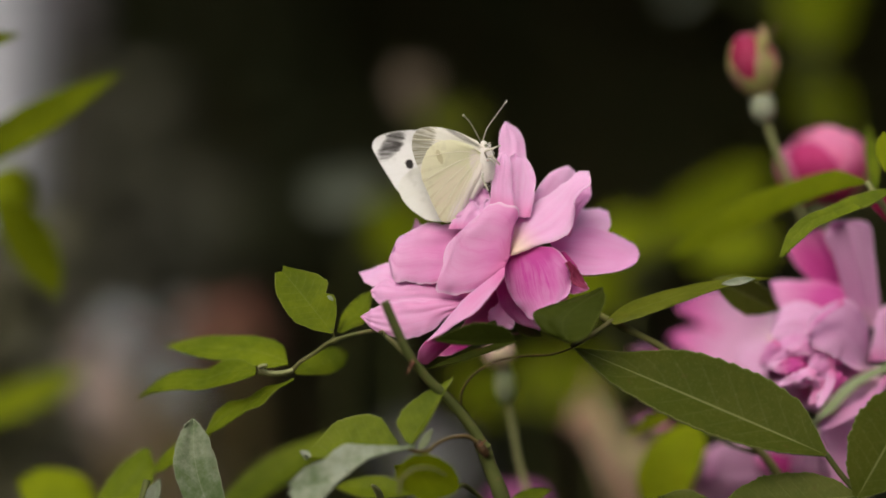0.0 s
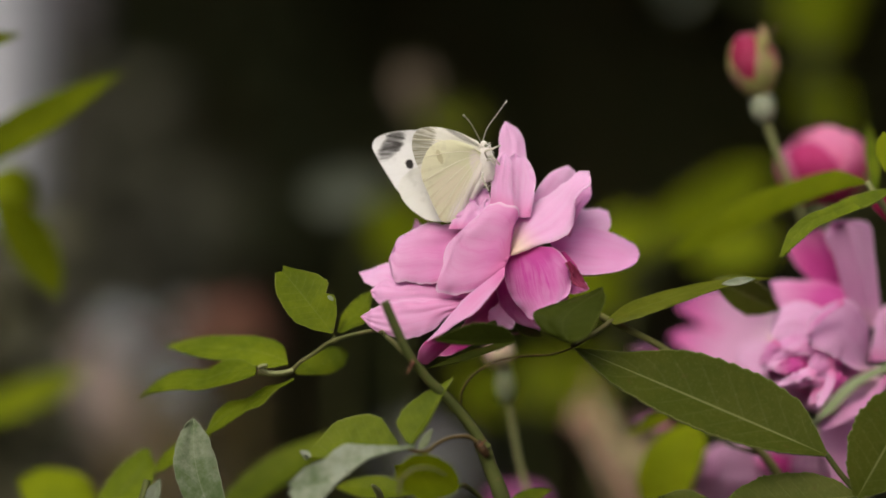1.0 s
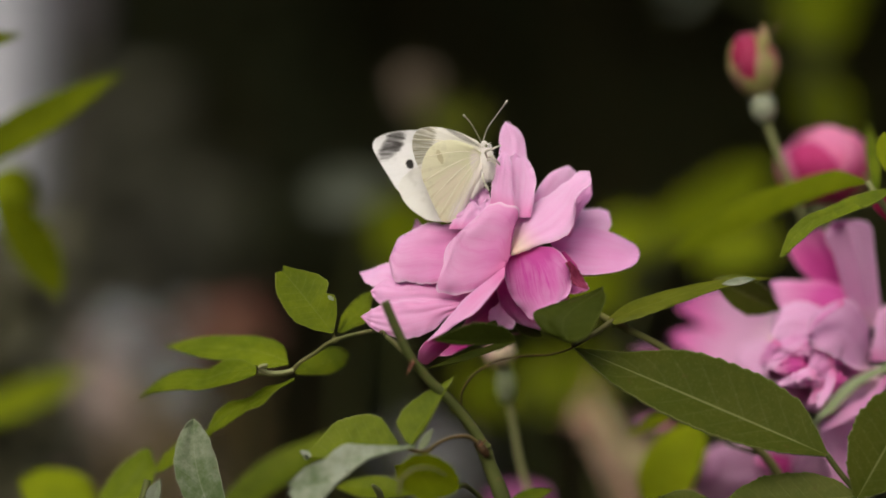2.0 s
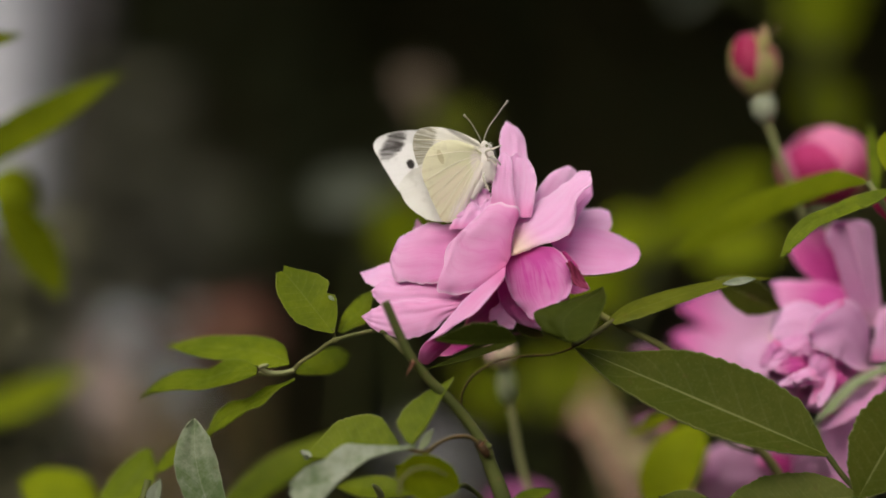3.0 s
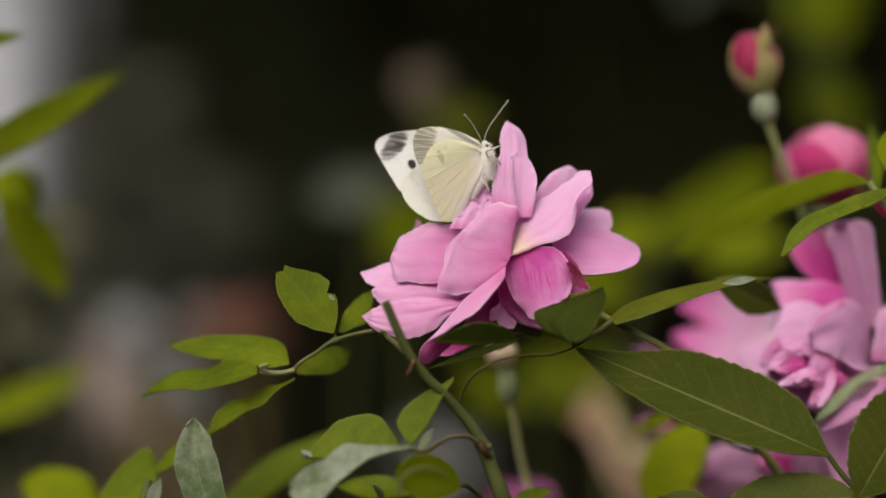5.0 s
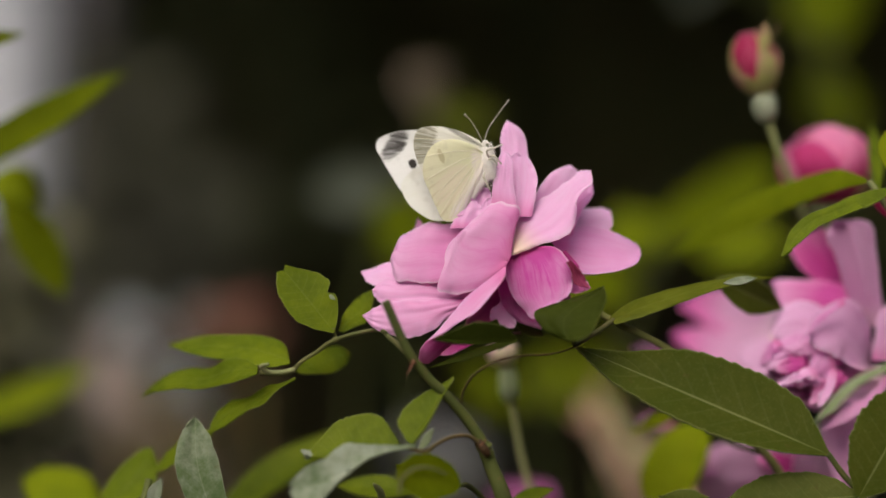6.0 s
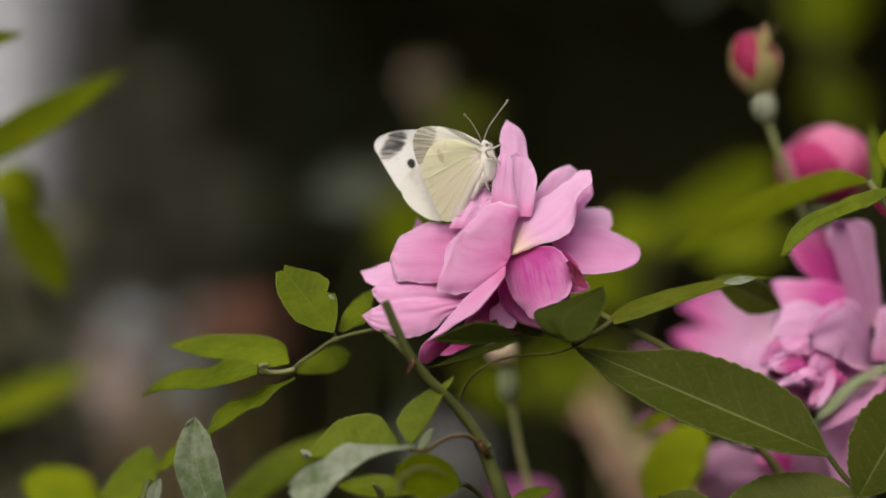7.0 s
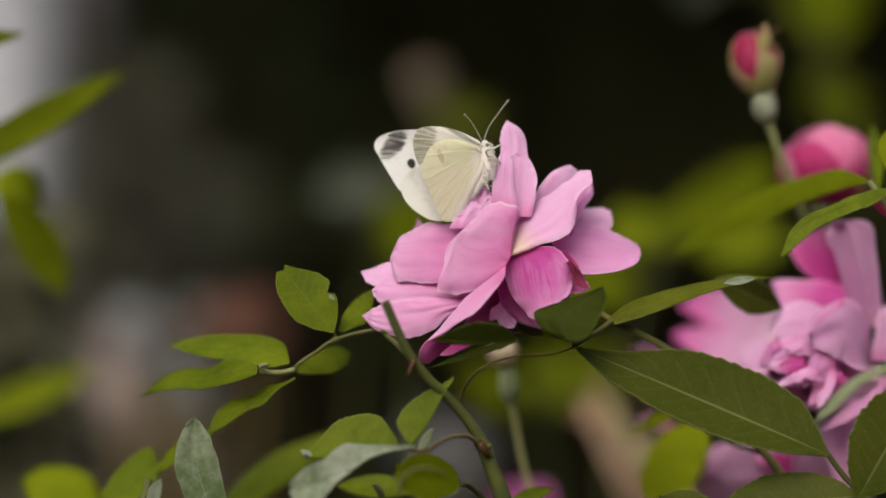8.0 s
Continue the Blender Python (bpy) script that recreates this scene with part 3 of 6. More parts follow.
# ---- the butterfly ----
def wing_material(name, ground, edge, dusk, blots, lines=0.0):
    """White scales, dusted near the root; blots: (x, z, rx, rz, turn, colour) in centimetres from the root."""
    n = Nodes(name)
    u, v = n.uv()
    far = n.math("SQRT", n.math("ADD", n.math("MULTIPLY", u, u), n.math("MULTIPLY", v, v)))
    ang = n.math("ARCTAN2", v, u)
    rays = n.noise(1.6, 4, n.add("CombineXYZ", X=n.math("MULTIPLY", ang, 26.0), Y=n.math("MULTIPLY", far, 1.2), Z=0.3).outputs[0])
    col = n.mix(n.step(far, 0.3, 1.5), dusk, ground)
    col = n.mix(n.math("MULTIPLY", n.step(rays, 0.45, 0.75), 0.45), col, edge)
    dust = n.noise(420, 4)
    col = n.mix(n.math("MULTIPLY", n.step(dust, 0.52, 0.75), 0.35), col, tuple(e * 0.72 for e in edge))
    if lines:
        ruled = n.math("MULTIPLY", n.step(n.math("SINE", n.math("ADD", n.math("MULTIPLY", ang, 46.0), n.math("MULTIPLY", rays, 2.5))), 0.35, 1.0), n.step(far, 0.25, 0.9))
        ruled = n.math("MULTIPLY", ruled, n.step(v, -0.1, -0.7))
        col = n.mix(n.math("MULTIPLY", ruled, lines), col, (0.52, 0.42, 0.24))
    grain = n.noise(2200, 2)
    for x, z, rx, rz, turn, c in blots:
        a = radians(turn)
        dx, dz = n.math("SUBTRACT", u, x), n.math("SUBTRACT", v, z)
        e = n.math("DIVIDE", n.math("ADD", n.math("MULTIPLY", dx, math.cos(a)), n.math("MULTIPLY", dz, math.sin(a))), rx)
        f = n.math("DIVIDE", n.math("SUBTRACT", n.math("MULTIPLY", dz, math.cos(a)), n.math("MULTIPLY", dx, math.sin(a))), rz)
        d = n.math("ADD", n.math("MULTIPLY", e, e), n.math("MULTIPLY", f, f))
        d = n.math("ADD", d, n.math("MULTIPLY", n.math("SUBTRACT", rays, 0.5), 1.4))
        d = n.math("ADD", d, n.math("MULTIPLY", n.math("SUBTRACT", grain, 0.5), 0.7))
        streaky = n.math("MULTIPLY", n.step(d, 1.5, 0.5), n.math("ADD", 0.45, n.math("MULTIPLY", n.step(rays, 0.62, 0.40), 0.55)))
        col = n.mix(streaky if rx > 0.15 else n.step(d, 1.4, 0.9), col, c)
    return n.finish(col, 0.65, 0.2, n.math("ADD", rays, n.math("MULTIPLY", grain, 0.4)), 0.3, 0.0004, n.mix(0.3, col, (0.9, 0.88, 0.76)), 0.22)


FORE_UP = wing_material("wing white with black tip", (0.94, 0.95, 0.97), (0.90, 0.91, 0.92), (0.92, 0.93, 0.92),
                        [(-2.18, 0.14, 0.42, 0.20, 50, (0.055, 0.05, 0.05)), (-2.10, 0.34, 0.22, 0.12, 5, (0.05, 0.045, 0.045)),
                         (-1.75, -0.29, 0.085, 0.105, 20, (0.025, 0.022, 0.022))])
FORE_LOW = wing_material("wing grey-tipped underside", (0.91, 0.90, 0.87), (0.86, 0.85, 0.79), (0.84, 0.83, 0.74),
                         [(-1.48, 0.12, 0.26, 0.55, -22, (0.36, 0.35, 0.26)), (-0.60, 0.34, 0.5, 0.05, -28, (0.30, 0.29, 0.26))])
HIND_LOW = wing_material("wing yellow-dusted underside", (0.84, 0.82, 0.62), (0.77, 0.74, 0.53), (0.80, 0.80, 0.56),
                         [(-1.02, -0.06, 0.06, 0.16, 20, (0.62, 0.58, 0.36)), (-0.42, -0.98, 0.75, 0.16, 58, (0.90, 0.85, 0.83)), (-0.12, -0.35, 0.16, 0.45, 15, (0.90, 0.83, 0.82)), (-0.75, -0.75, 0.55, 0.32, 50, (0.84, 0.77, 0.62))], 0.3)
HIND_UP = wing_material("wing cream upper side", (0.93, 0.94, 0.92), (0.90, 0.90, 0.85), (0.90, 0.90, 0.84), [])
VEIN = plain_material("wing vein cream", (0.92, 0.89, 0.74), (0.88, 0.84, 0.68), 300, 0.6)
FUR = plain_material("body fur white", (0.90, 0.87, 0.84), (0.80, 0.77, 0.73), 500, 0.9)
LIMB = plain_material("leg pale", (0.72, 0.70, 0.60), (0.52, 0.50, 0.40), 400, 0.6)
FEELER = plain_material("antenna grey white", (0.50, 0.48, 0.42), (0.30, 0.28, 0.25), 900, 0.6)
EYE = plain_material("eye olive", (0.30, 0.32, 0.20), (0.20, 0.22, 0.14), 900, 0.25)


def wing(name, parent, material, root, rim, lean, bow, hinge, veins, label):
    """A wing from its root; rim: (degrees, millimetres) control radii, smoothed. lean tips it out of the upright plane."""
    root = Vector(root)
    na, nr = 49, 17
    angles = [a for a, _ in rim]
    line = smooth_line([(a, r, 0) for a, r in rim], na)
    axis = Vector((-0.30, 0, -1)).normalized()
    away = Vector((-1, 0, 0.30)).normalized()

    def place(a, r, q):
        x, z = math.cos(radians(a)) * r * q / 1000, math.sin(radians(a)) * r * q / 1000
        d = max(0.0, Vector((x, 0, z)).dot(away))
        ridge = 0.00004 * math.sin(a * 0.55) * q
        return Vector((x, lean * d + bow * math.sin(math.pi * q) * 0.001 + ridge, z))

    verts, uvs = [], []
    for k in range(na):
        a, r, _ = line[k]
        for i in range(nr):
            q = 0.02 + 0.98 * i / (nr - 1)
            p = place(a, r, q)
            verts.append(root + p)
            uvs.append((p.x * 100, p.z * 100))
    w = part(name, verts, grid_faces(nr, na), material, parent, label, uvs, 0.00012, hinge)
    for f in veins:
        k = f * (na - 1)
        a, r, _ = line[int(k)]
        pts = [root + place(a - (24 - 18 * f) * (1 - q) ** 1.4, r, q) + Vector((0, -0.00010 if lean < 0 else -0.00008, 0)) for q in (0.1, 0.3, 0.5, 0.7, 0.85, 0.985)]
        v = tube("vein", w, VEIN, pts, 0.00009, 0.00005, 6, 20)
    return w


def butterfly():
    foot = (0.0103, -0.0040, 1.0147)
    b = thing("butterfly", foot, "white butterfly with black-tipped wings feeding on the rose", "butterfly")
    hinge = Vector((0.0098, -0.0040, 1.0224))
    wing("far_forewing", b, FORE_UP, (0.0098, -0.0020, 1.0230), ((150, 6), (160, 14.5), (165, 19.5), (169, 23.2), (173, 25.8), (177, 26.4), (183, 25.2), (195, 23.2), (205, 22.2), (214, 20.5), (224, 17)),
         0.18, 0.8, hinge, (), "white forewing with black tip and spot")
    wing("far_hindwing", b, HIND_UP, (0.0098, -0.0026, 1.0220), ((190, 17), (198, 21), (206, 21.7), (214, 21.5), (222, 20.8), (231, 19.8), (239, 17.8), (246, 13)),
         0.13, 0.6, hinge, (), "cream hindwing")
    wing("near_forewing", b, FORE_LOW, (0.0098, -0.0046, 1.0232), ((128, 2.5), (140, 4.8), (149, 9.2), (157, 13.6), (162, 15.9), (168, 16.8), (176, 16.9), (186, 16.4), (198, 15.8), (212, 15.6)),
         -0.10, -0.4, hinge, (0.62,), "grey-tipped white forewing underside")
    wing("near_hindwing", b, HIND_LOW, (0.0096, -0.0052, 1.0221), ((146, 4), (156, 8.2), (168, 11.7), (184, 14.0), (198, 15.2), (215, 15.7), (229, 17.0), (240, 18.3), (247, 16.5), (253, 11), (262, 6)),
         -0.16, -0.7, hinge, (0.30, 0.44, 0.56, 0.66, 0.73, 0.80), "pale yellow hindwing underside")
    body = lathe("thorax", b, FUR, (0.0109, -0.0040, 1.0158), (0.0097, -0.0040, 1.0242), lambda x: 0.0021 * math.sin(math.pi * (0.12 + 0.80 * x)) ** 0.6, 18, 21)
    lathe("abdomen", b, FUR, (0.0050, -0.0040, 1.0097), (0.0103, -0.0040, 1.0187), lambda x: 0.0016 * math.sin(math.pi * (0.06 + 0.6 * x)) ** 0.6, 16, 17)
    head = lathe("head", b, FUR, (0.0098, -0.0040, 1.0229), (0.0097, -0.0045, 1.0253), lambda x: 0.00100 * math.sin(math.pi * (0.1 + 0.85 * x)) ** 0.5)
    lathe("eye", head, EYE, (0.0102, -0.0048, 1.0241), (0.0102, -0.0056, 1.0244), lambda x: 0.00045 * math.cos(x * 1.4))
    tube("antenna", b, FEELER, [(0.0091, -0.0045, 1.0250), (0.0077, -0.0060, 1.0276), (0.0062, -0.0070, 1.0299), (0.0049, -0.0080, 1.0312)], 0.00014, 0.00015, 7, 30, swell=((1.0, 1.1, 0.09),))
    tube("antenna", b, FEELER, [(0.0095, -0.0040, 1.0253), (0.0106, -0.0030, 1.0283), (0.0125, -0.0020, 1.0311), (0.0153, -0.0010, 1.0349)], 0.00014, 0.00015, 7, 30, swell=((1.0, 1.1, 0.07),))
    tube("proboscis", b, FEELER, [(0.0102, -0.0040, 1.0245), (0.0111, -0.0040, 1.0224), (0.0117, -0.0030, 1.0198)], 0.00014, 0.0001, 6, 14)
    for pts in ([(0.0105, -0.0070, 1.0213), (0.0101, -0.0090, 1.0227), (0.0114, -0.0090, 1.0232), (0.0136, -0.0060, 1.0242)], [(0.0108, -0.0080, 1.0214), (0.0116, -0.0090, 1.0215), (0.0125, -0.0090, 1.0206), (0.0134, -0.0080, 1.0196)],
                [(0.0105, -0.0070, 1.0207), (0.0114, -0.0080, 1.0207), (0.0126, -0.0080, 1.0196)], [(0.0095, -0.0080, 1.0175), (0.0093, -0.0090, 1.0167), (0.0100, -0.0090, 1.0151), (0.0108, -0.0090, 1.0135)],
                [(0.0106, -0.0030, 1.0187), (0.0101, -0.0020, 1.0163), (0.0104, -0.0020, 1.0141)]):
        tube("leg", b, LIMB, pts, 0.00026, 0.00018, 7, 18)
    # fur of the thorax
    verts, faces, rnd = [], [], random.Random(5)
    top, low = Vector((0.0097, -0.0040, 1.0250)), Vector((0.0109, -0.0040, 1.0147))
    for k in range(800):
        x, g = rnd.random(), rnd.uniform(0, 6.28)
        out = Vector((math.cos(g), math.sin(g), 0))
        p = top.lerp(low, x) + out * (0.0019 * math.sin(math.pi * (0.14 + 0.76 * x)) ** 0.6)
        d = (out + Vector((rnd.uniform(-0.4, 0.4), rnd.uniform(-0.4, 0.4), rnd.uniform(-1.3, 0.1)))).normalized() * rnd.uniform(0.0006, 0.0014)
        e = d.orthogonal().normalized() * 0.00005
        i = len(verts)
        verts += [p - e, p + e, p + d]
        faces.append((i, i + 1, i + 2))
    part("fur", verts, faces, FUR, body)
    return b


# ---- the second rose, beside the big leaf ----
def side_rose():
    r = thing("rose", (0.0957, 0.0460, 0.9542), "pink rose past its best with folded mauve petals", "rose", "roses")
    # tall outer petals
    sheet("petal", r, DEEP, ((101.9, -14.1), (94.9, -9.1), (89.3, -3.4), (87.7, 0.1), (89.5, 3), (92.2, 4.7)),
          ((104.7, -11.2), (102, -5.6), (99.3, 0.1), (97.3, 3.7), (95.3, 5.1), (92.2, 4.7)), (40, 44), (2, -2), belly=-2, seed=41)
    sheet("petal", r, ROSE, ((103.4, -10.5), (96.9, -8.3), (89.8, -8), (84.8, -7.9), (81.8, -8.3)),
          ((103.4, -16.8), (96.9, -16.8), (89.8, -17.1), (84.8, -15.7), (81.8, -8.3)), (36, 34), (3, -2), belly=1.5, ruffle=0.8, seed=43)
    sheet("petal", r, MAUVEPINK, ((103.8, -19.5), (100.8, -11), (97.9, -2), (95.6, 4), (96.6, 6.7)),
          ((109.4, -19.5), (108.7, -11), (107.4, -1.3), (105.7, 6.3), (96.6, 6.7)), (30, 26), (7, 3), crease=3.0, ruffle=0.6, seed=42)
    sheet("petal", r, BLUSH, ((105.9, -27.9), (106.9, -20.8), (107.5, -16.6), (109.7, -13.8)),
          ((114.3, -27.9), (114.2, -19.4), (112.7, -15.2), (109.7, -13.8)), (30, 28), (0, 0), belly=1.5, ruffle=0.6, seed=55)
    # blurred petals at the back
    sheet("petal", r, TIPPED, ((92.2, -18), (84.3, -12.7), (76.4, -10.8), (69.9, -11.8), (64.1, -16)),
          ((89.2, -31.5), (81.3, -29), (74.8, -24.5), (69.9, -20.4), (64.1, -16)), (78, 92), (7, -5), belly=1, ruffle=1.6, seed=45)
    sheet("petal", r, TIPPED, ((89.1, -22.3), (80.6, -21.2), (72.7, -21.6), (66.2, -21.7), (61.4, -23.7)),
          ((90.6, -34.2), (80.6, -33.7), (71.2, -30.8), (64.7, -26.9), (61.4, -23.7)), (72, 86), (5, -6), belly=1, ruffle=1.4, seed=46)
    sheet("petal", r, CREAMY, ((88.2, -21.9), (83.5, -23.5), (79.5, -25.4), (77.7, -29.7)),
          ((89, -32.2), (85, -33.1), (81, -32.8), (77.7, -29.7)), (60, 70), (4, -4), ruffle=1.0, seed=40)
    sheet("petal", r, SOFT, ((59.6, -26.6), (56, -25.1), (52.4, -24.9), (48.6, -26.1)),
          ((60.3, -30.7), (56, -29), (52.4, -27.8), (48.6, -26.1)), (60, 62), (-2, 2), seed=47)
    # folded inner petals
    sheet("petal", r, BLUSH, ((99.2, -16.7), (93.4, -14.2), (88.2, -13.1), (84.5, -14.5), (80.7, -20.5)),
          ((97.8, -23.7), (92.7, -24), (86.1, -23.9), (81.8, -22.7), (80.7, -20.5)), (32, 26), (3, -3), belly=2, ruffle=0.8, seed=44)
    sheet("petal", r, PINK, ((95.2, -20), (89.5, -20.6), (83.9, -22), (78.5, -24.5)),
          ((95.2, -25.5), (89.5, -26.2), (83.9, -25.5), (78.5, -24.5)), (24, 22), (2, -2), belly=1.2, ruffle=1.0, ragged=0.3, seed=49)
    sheet("petal", r, BLUSH, ((93.5, -24.1), (87.9, -23.6), (82.3, -24.4), (78.8, -26.1), (76.9, -28.1)),
          ((93.5, -30.3), (87.9, -29.6), (83, -29.1), (79.2, -29.5), (76.9, -28.1)), (22, 20), (2, -2), belly=1.5, ruffle=1.2, ragged=0.3, seed=50)
    sheet("petal", r, ROSE, ((91.8, -27.4), (87.5, -26.7), (83.9, -26.8), (80.1, -29.3)),
          ((91.8, -32.9), (87.5, -31.8), (83.9, -31.2), (80.1, -29.3)), (20, 17), (2, -2), belly=1.5, ruffle=1.2, ragged=0.3, seed=61)
    sheet("petal", r, SOFT, ((94.2, -28.4), (88.6, -29.5), (84.3, -30.5), (80.8, -32.1)),
          ((93.6, -33.5), (88.6, -33.3), (84.3, -33.3), (80.8, -32.1)), (18, 15), (2, -2), belly=1.5, ruffle=1.0, ragged=0.3, seed=51)
    sheet("petal", r, PINK, ((94.1, -24.5), (90.6, -25.2), (88.7, -27.9), (87.8, -29.9)),
          ((95.5, -30), (92.6, -31.4), (89.8, -31.1), (87.8, -29.9)), (17, 15), (0, 0), belly=1.5, ruffle=0.8, seed=52)
    sheet("petal", r, ROSE, ((94.9, -28.7), (92.1, -31.4), (89.9, -34.1), (88.7, -37.7)),
          ((98.4, -31.5), (95.5, -34.9), (92, -37.1), (88.7, -37.7)), (18, 16), (1, -1), belly=1.2, ruffle=0.8, ragged=0.3, seed=53)
    sheet("petal", r, PINK, ((94.2, -29.1), (88.6, -29.8), (84.3, -30.7), (81.4, -33.2)),
          ((95.6, -40.3), (90, -39.5), (85, -36.7), (81.4, -33.2)), (27, 25), (1, -1), belly=0.8, ruffle=0.9, ragged=0.3, seed=93)
    sheet("petal", r, SOFT, ((91.8, -21.8), (88, -22.4), (84.7, -23.4), (82.2, -24.8)),
          ((92.2, -24.9), (88.4, -25.7), (85.1, -25.6), (82.2, -24.8)), (18, 16), (2, -2), belly=1, ruffle=1.2, ragged=0.5, roll=0.8, seed=74)
    sheet("petal", r, ROSE, ((87.1, -26.2), (84, -26.4), (81.4, -27.9), (80.2, -29.3)),
          ((87.8, -30), (84.5, -30.5), (82.1, -30.2), (80.2, -29.3)), (16, 14), (1, -1), belly=1.2, ruffle=1.0, ragged=0.4, roll=0.8, seed=75)
    sheet("petal", r, BLUSH, ((89.5, -28.5), (86, -29.6), (83.2, -30.9), (80.8, -32.8)),
          ((90.6, -31), (86.7, -32), (83.6, -32.8), (80.8, -32.8)), (14, 12), (1, -1), belly=0.8, ruffle=1.0, ragged=0.5, roll=0.8, seed=76)
    sheet("petal", r, PINK, ((81.2, -21.9), (79.2, -23.6), (77.7, -25.8), (76.9, -28.8)),
          ((83, -23.6), (80.5, -25.8), (78.8, -28.1), (76.9, -28.8)), (21, 19), (1, -1), belly=0.8, ruffle=1.0, ragged=0.4, roll=0.8, seed=77)
    sheet("petal", r, BLUSH, ((94, -29.3), (92.6, -32.6), (90.8, -35.3), (90.5, -38.3)),
          ((95.4, -30.2), (94.2, -34), (92.5, -37), (90.5, -38.3)), (15, 13), (1, -1), belly=0.6, ruffle=0.8, ragged=0.4, roll=0.6, seed=78)
    # broad front petal with a ruffled rim
    sheet("petal", r, MAUVEPINK, ((104.8, -29.6), (105.9, -22.6), (104, -16.4), (99.9, -12.6), (95.6, -13.6), (91.6, -16.3), (88, -21)),
          ((103.8, -30.6), (99.5, -28.8), (95.8, -27), (93.1, -25.5), (90.5, -24.4), (88.5, -23.1), (88, -21)), (22, 13), (9, -3), belly=0.6, ruffle=1.2, ragged=0.25, seed=48)
    sheet("petal", r, PINK, ((96.8, -12.2), (93.3, -14.3), (89.7, -17), (86.5, -21.6)),
          ((97.1, -13.5), (93.6, -15.8), (90.2, -18.8), (86.5, -21.6)), (15, 12), (1, -1), belly=0.4, ruffle=0.9, ragged=0.5, seed=68)
    sheet("petal", r, FADED, ((108, -29.1), (99.3, -27.9), (93.5, -25.9), (89, -30.2)),
          ((109.4, -38.8), (100, -38), (92.8, -40), (89, -30.2)), (26, 20), (-1, 3), belly=-1, ruffle=1.0, ragged=0.3, seed=67)
    sheet("petal", r, DUSK, ((110.4, -29), (104.6, -35.9), (98.9, -38.8), (92.1, -44.5)),
          ((110.4, -31.5), (105.3, -37.9), (99.6, -41.6), (92.1, -44.5)), (24, 20), (2, -2), belly=0.5, ruffle=0.6, seed=54)
    sheet("petal", r, DUSK, ((109.7, -35.2), (101.1, -35.2), (96, -37.9), (94, -44.9), (95.7, -53.3)),
          ((111.2, -50.8), (106.7, -59.2), (102.3, -63.3), (99.4, -61.8), (95.7, -53.3)), (36, 32), (2, -2), belly=1.5, seed=56)
    # hanging petals under the big leaf
    sheet("petal", r, MAUVEPINK, ((95.7, -46.5), (85.8, -48.2), (75.9, -49.8), (68, -53), (64.9, -59.1)),
          ((101.6, -67), (90.2, -68.7), (78.8, -68.2), (68.8, -66.3), (64.9, -59.1)), (56, 66), (-2, 2), belly=2, ruffle=0.8, seed=57)
    sheet("petal", r, FADED, ((89.3, -47.7), (81, -48.6), (74, -50.3), (68.4, -60)),
          ((86.4, -65.1), (79.5, -66.8), (72.5, -65.7), (68.4, -60)), (52, 60), (-4, 5), belly=2, ruffle=0.8, seed=58)
    sheet("petal", r, DEEP, ((89.1, -50.5), (84.7, -51.2), (81.8, -52.6), (79.7, -54.1)),
          ((89.1, -57.7), (84.7, -57), (81.8, -55.9), (79.7, -54.1)), (50, 50), (1, -1), belly=1, seed=62)
    sheet("petal", r, FADED, ((106.1, -50.3), (99.1, -51.1), (93.5, -52), (87.9, -57.9)),
          ((106.1, -66.2), (99.1, -67), (92, -65), (87.9, -57.9)), (48, 52), (-4, 5), belly=2, ruffle=0.8, seed=59)
    sheet("petal", r, ROSE, ((60.5, -44.4), (56.8, -44.4), (51.6, -46.5)),
          ((61.3, -47.4), (57.6, -47.9), (51.6, -46.5)), (78, 80), (1, -1), seed=60)
    # crumpled heart
    for k in range(12):
        a = random.Random(90 + k)
        c = Vector((0.0862, 0.0250, 0.9713)) + Vector((a.uniform(-0.009, 0.006), a.uniform(-0.003, 0.004), a.uniform(-0.005, 0.005)))
        petal(r, ROSE if k % 3 else SOFT, Vector((0.0936, 0.0330, 0.9650)), c, 0.006, turn=a.uniform(-10, 50), cup=0.5, bumpy=0.12, seed=70 + k, wave=0.05, ragged=0.1)
    lathe("hip", r, HIP, (0.0963, 0.0500, 0.9481), (0.0966, 0.0500, 0.9550), lambda x: 0.0045 * math.sin(math.pi * (0.12 + 0.8 * x)) ** 0.6)
    tube("stem", r, STEM, [(0.0964, 0.0500, 0.9495), (0.0972, 0.0660, 0.9172), (0.0954, 0.0960, 0.6810), (0.0972, 0.1200, -0.02)], 0.0016, 0.004, n=40)
    return r


# ---- buds ----
def bud_shape(x):
    return math.sin(math.pi * (0.10 + 0.86 * x)) ** 0.7


SEPAL = plain_material("sepal cream green", (0.37, 0.39, 0.12), (0.48, 0.27, 0.21), 140, 0.6, clear=0.2)


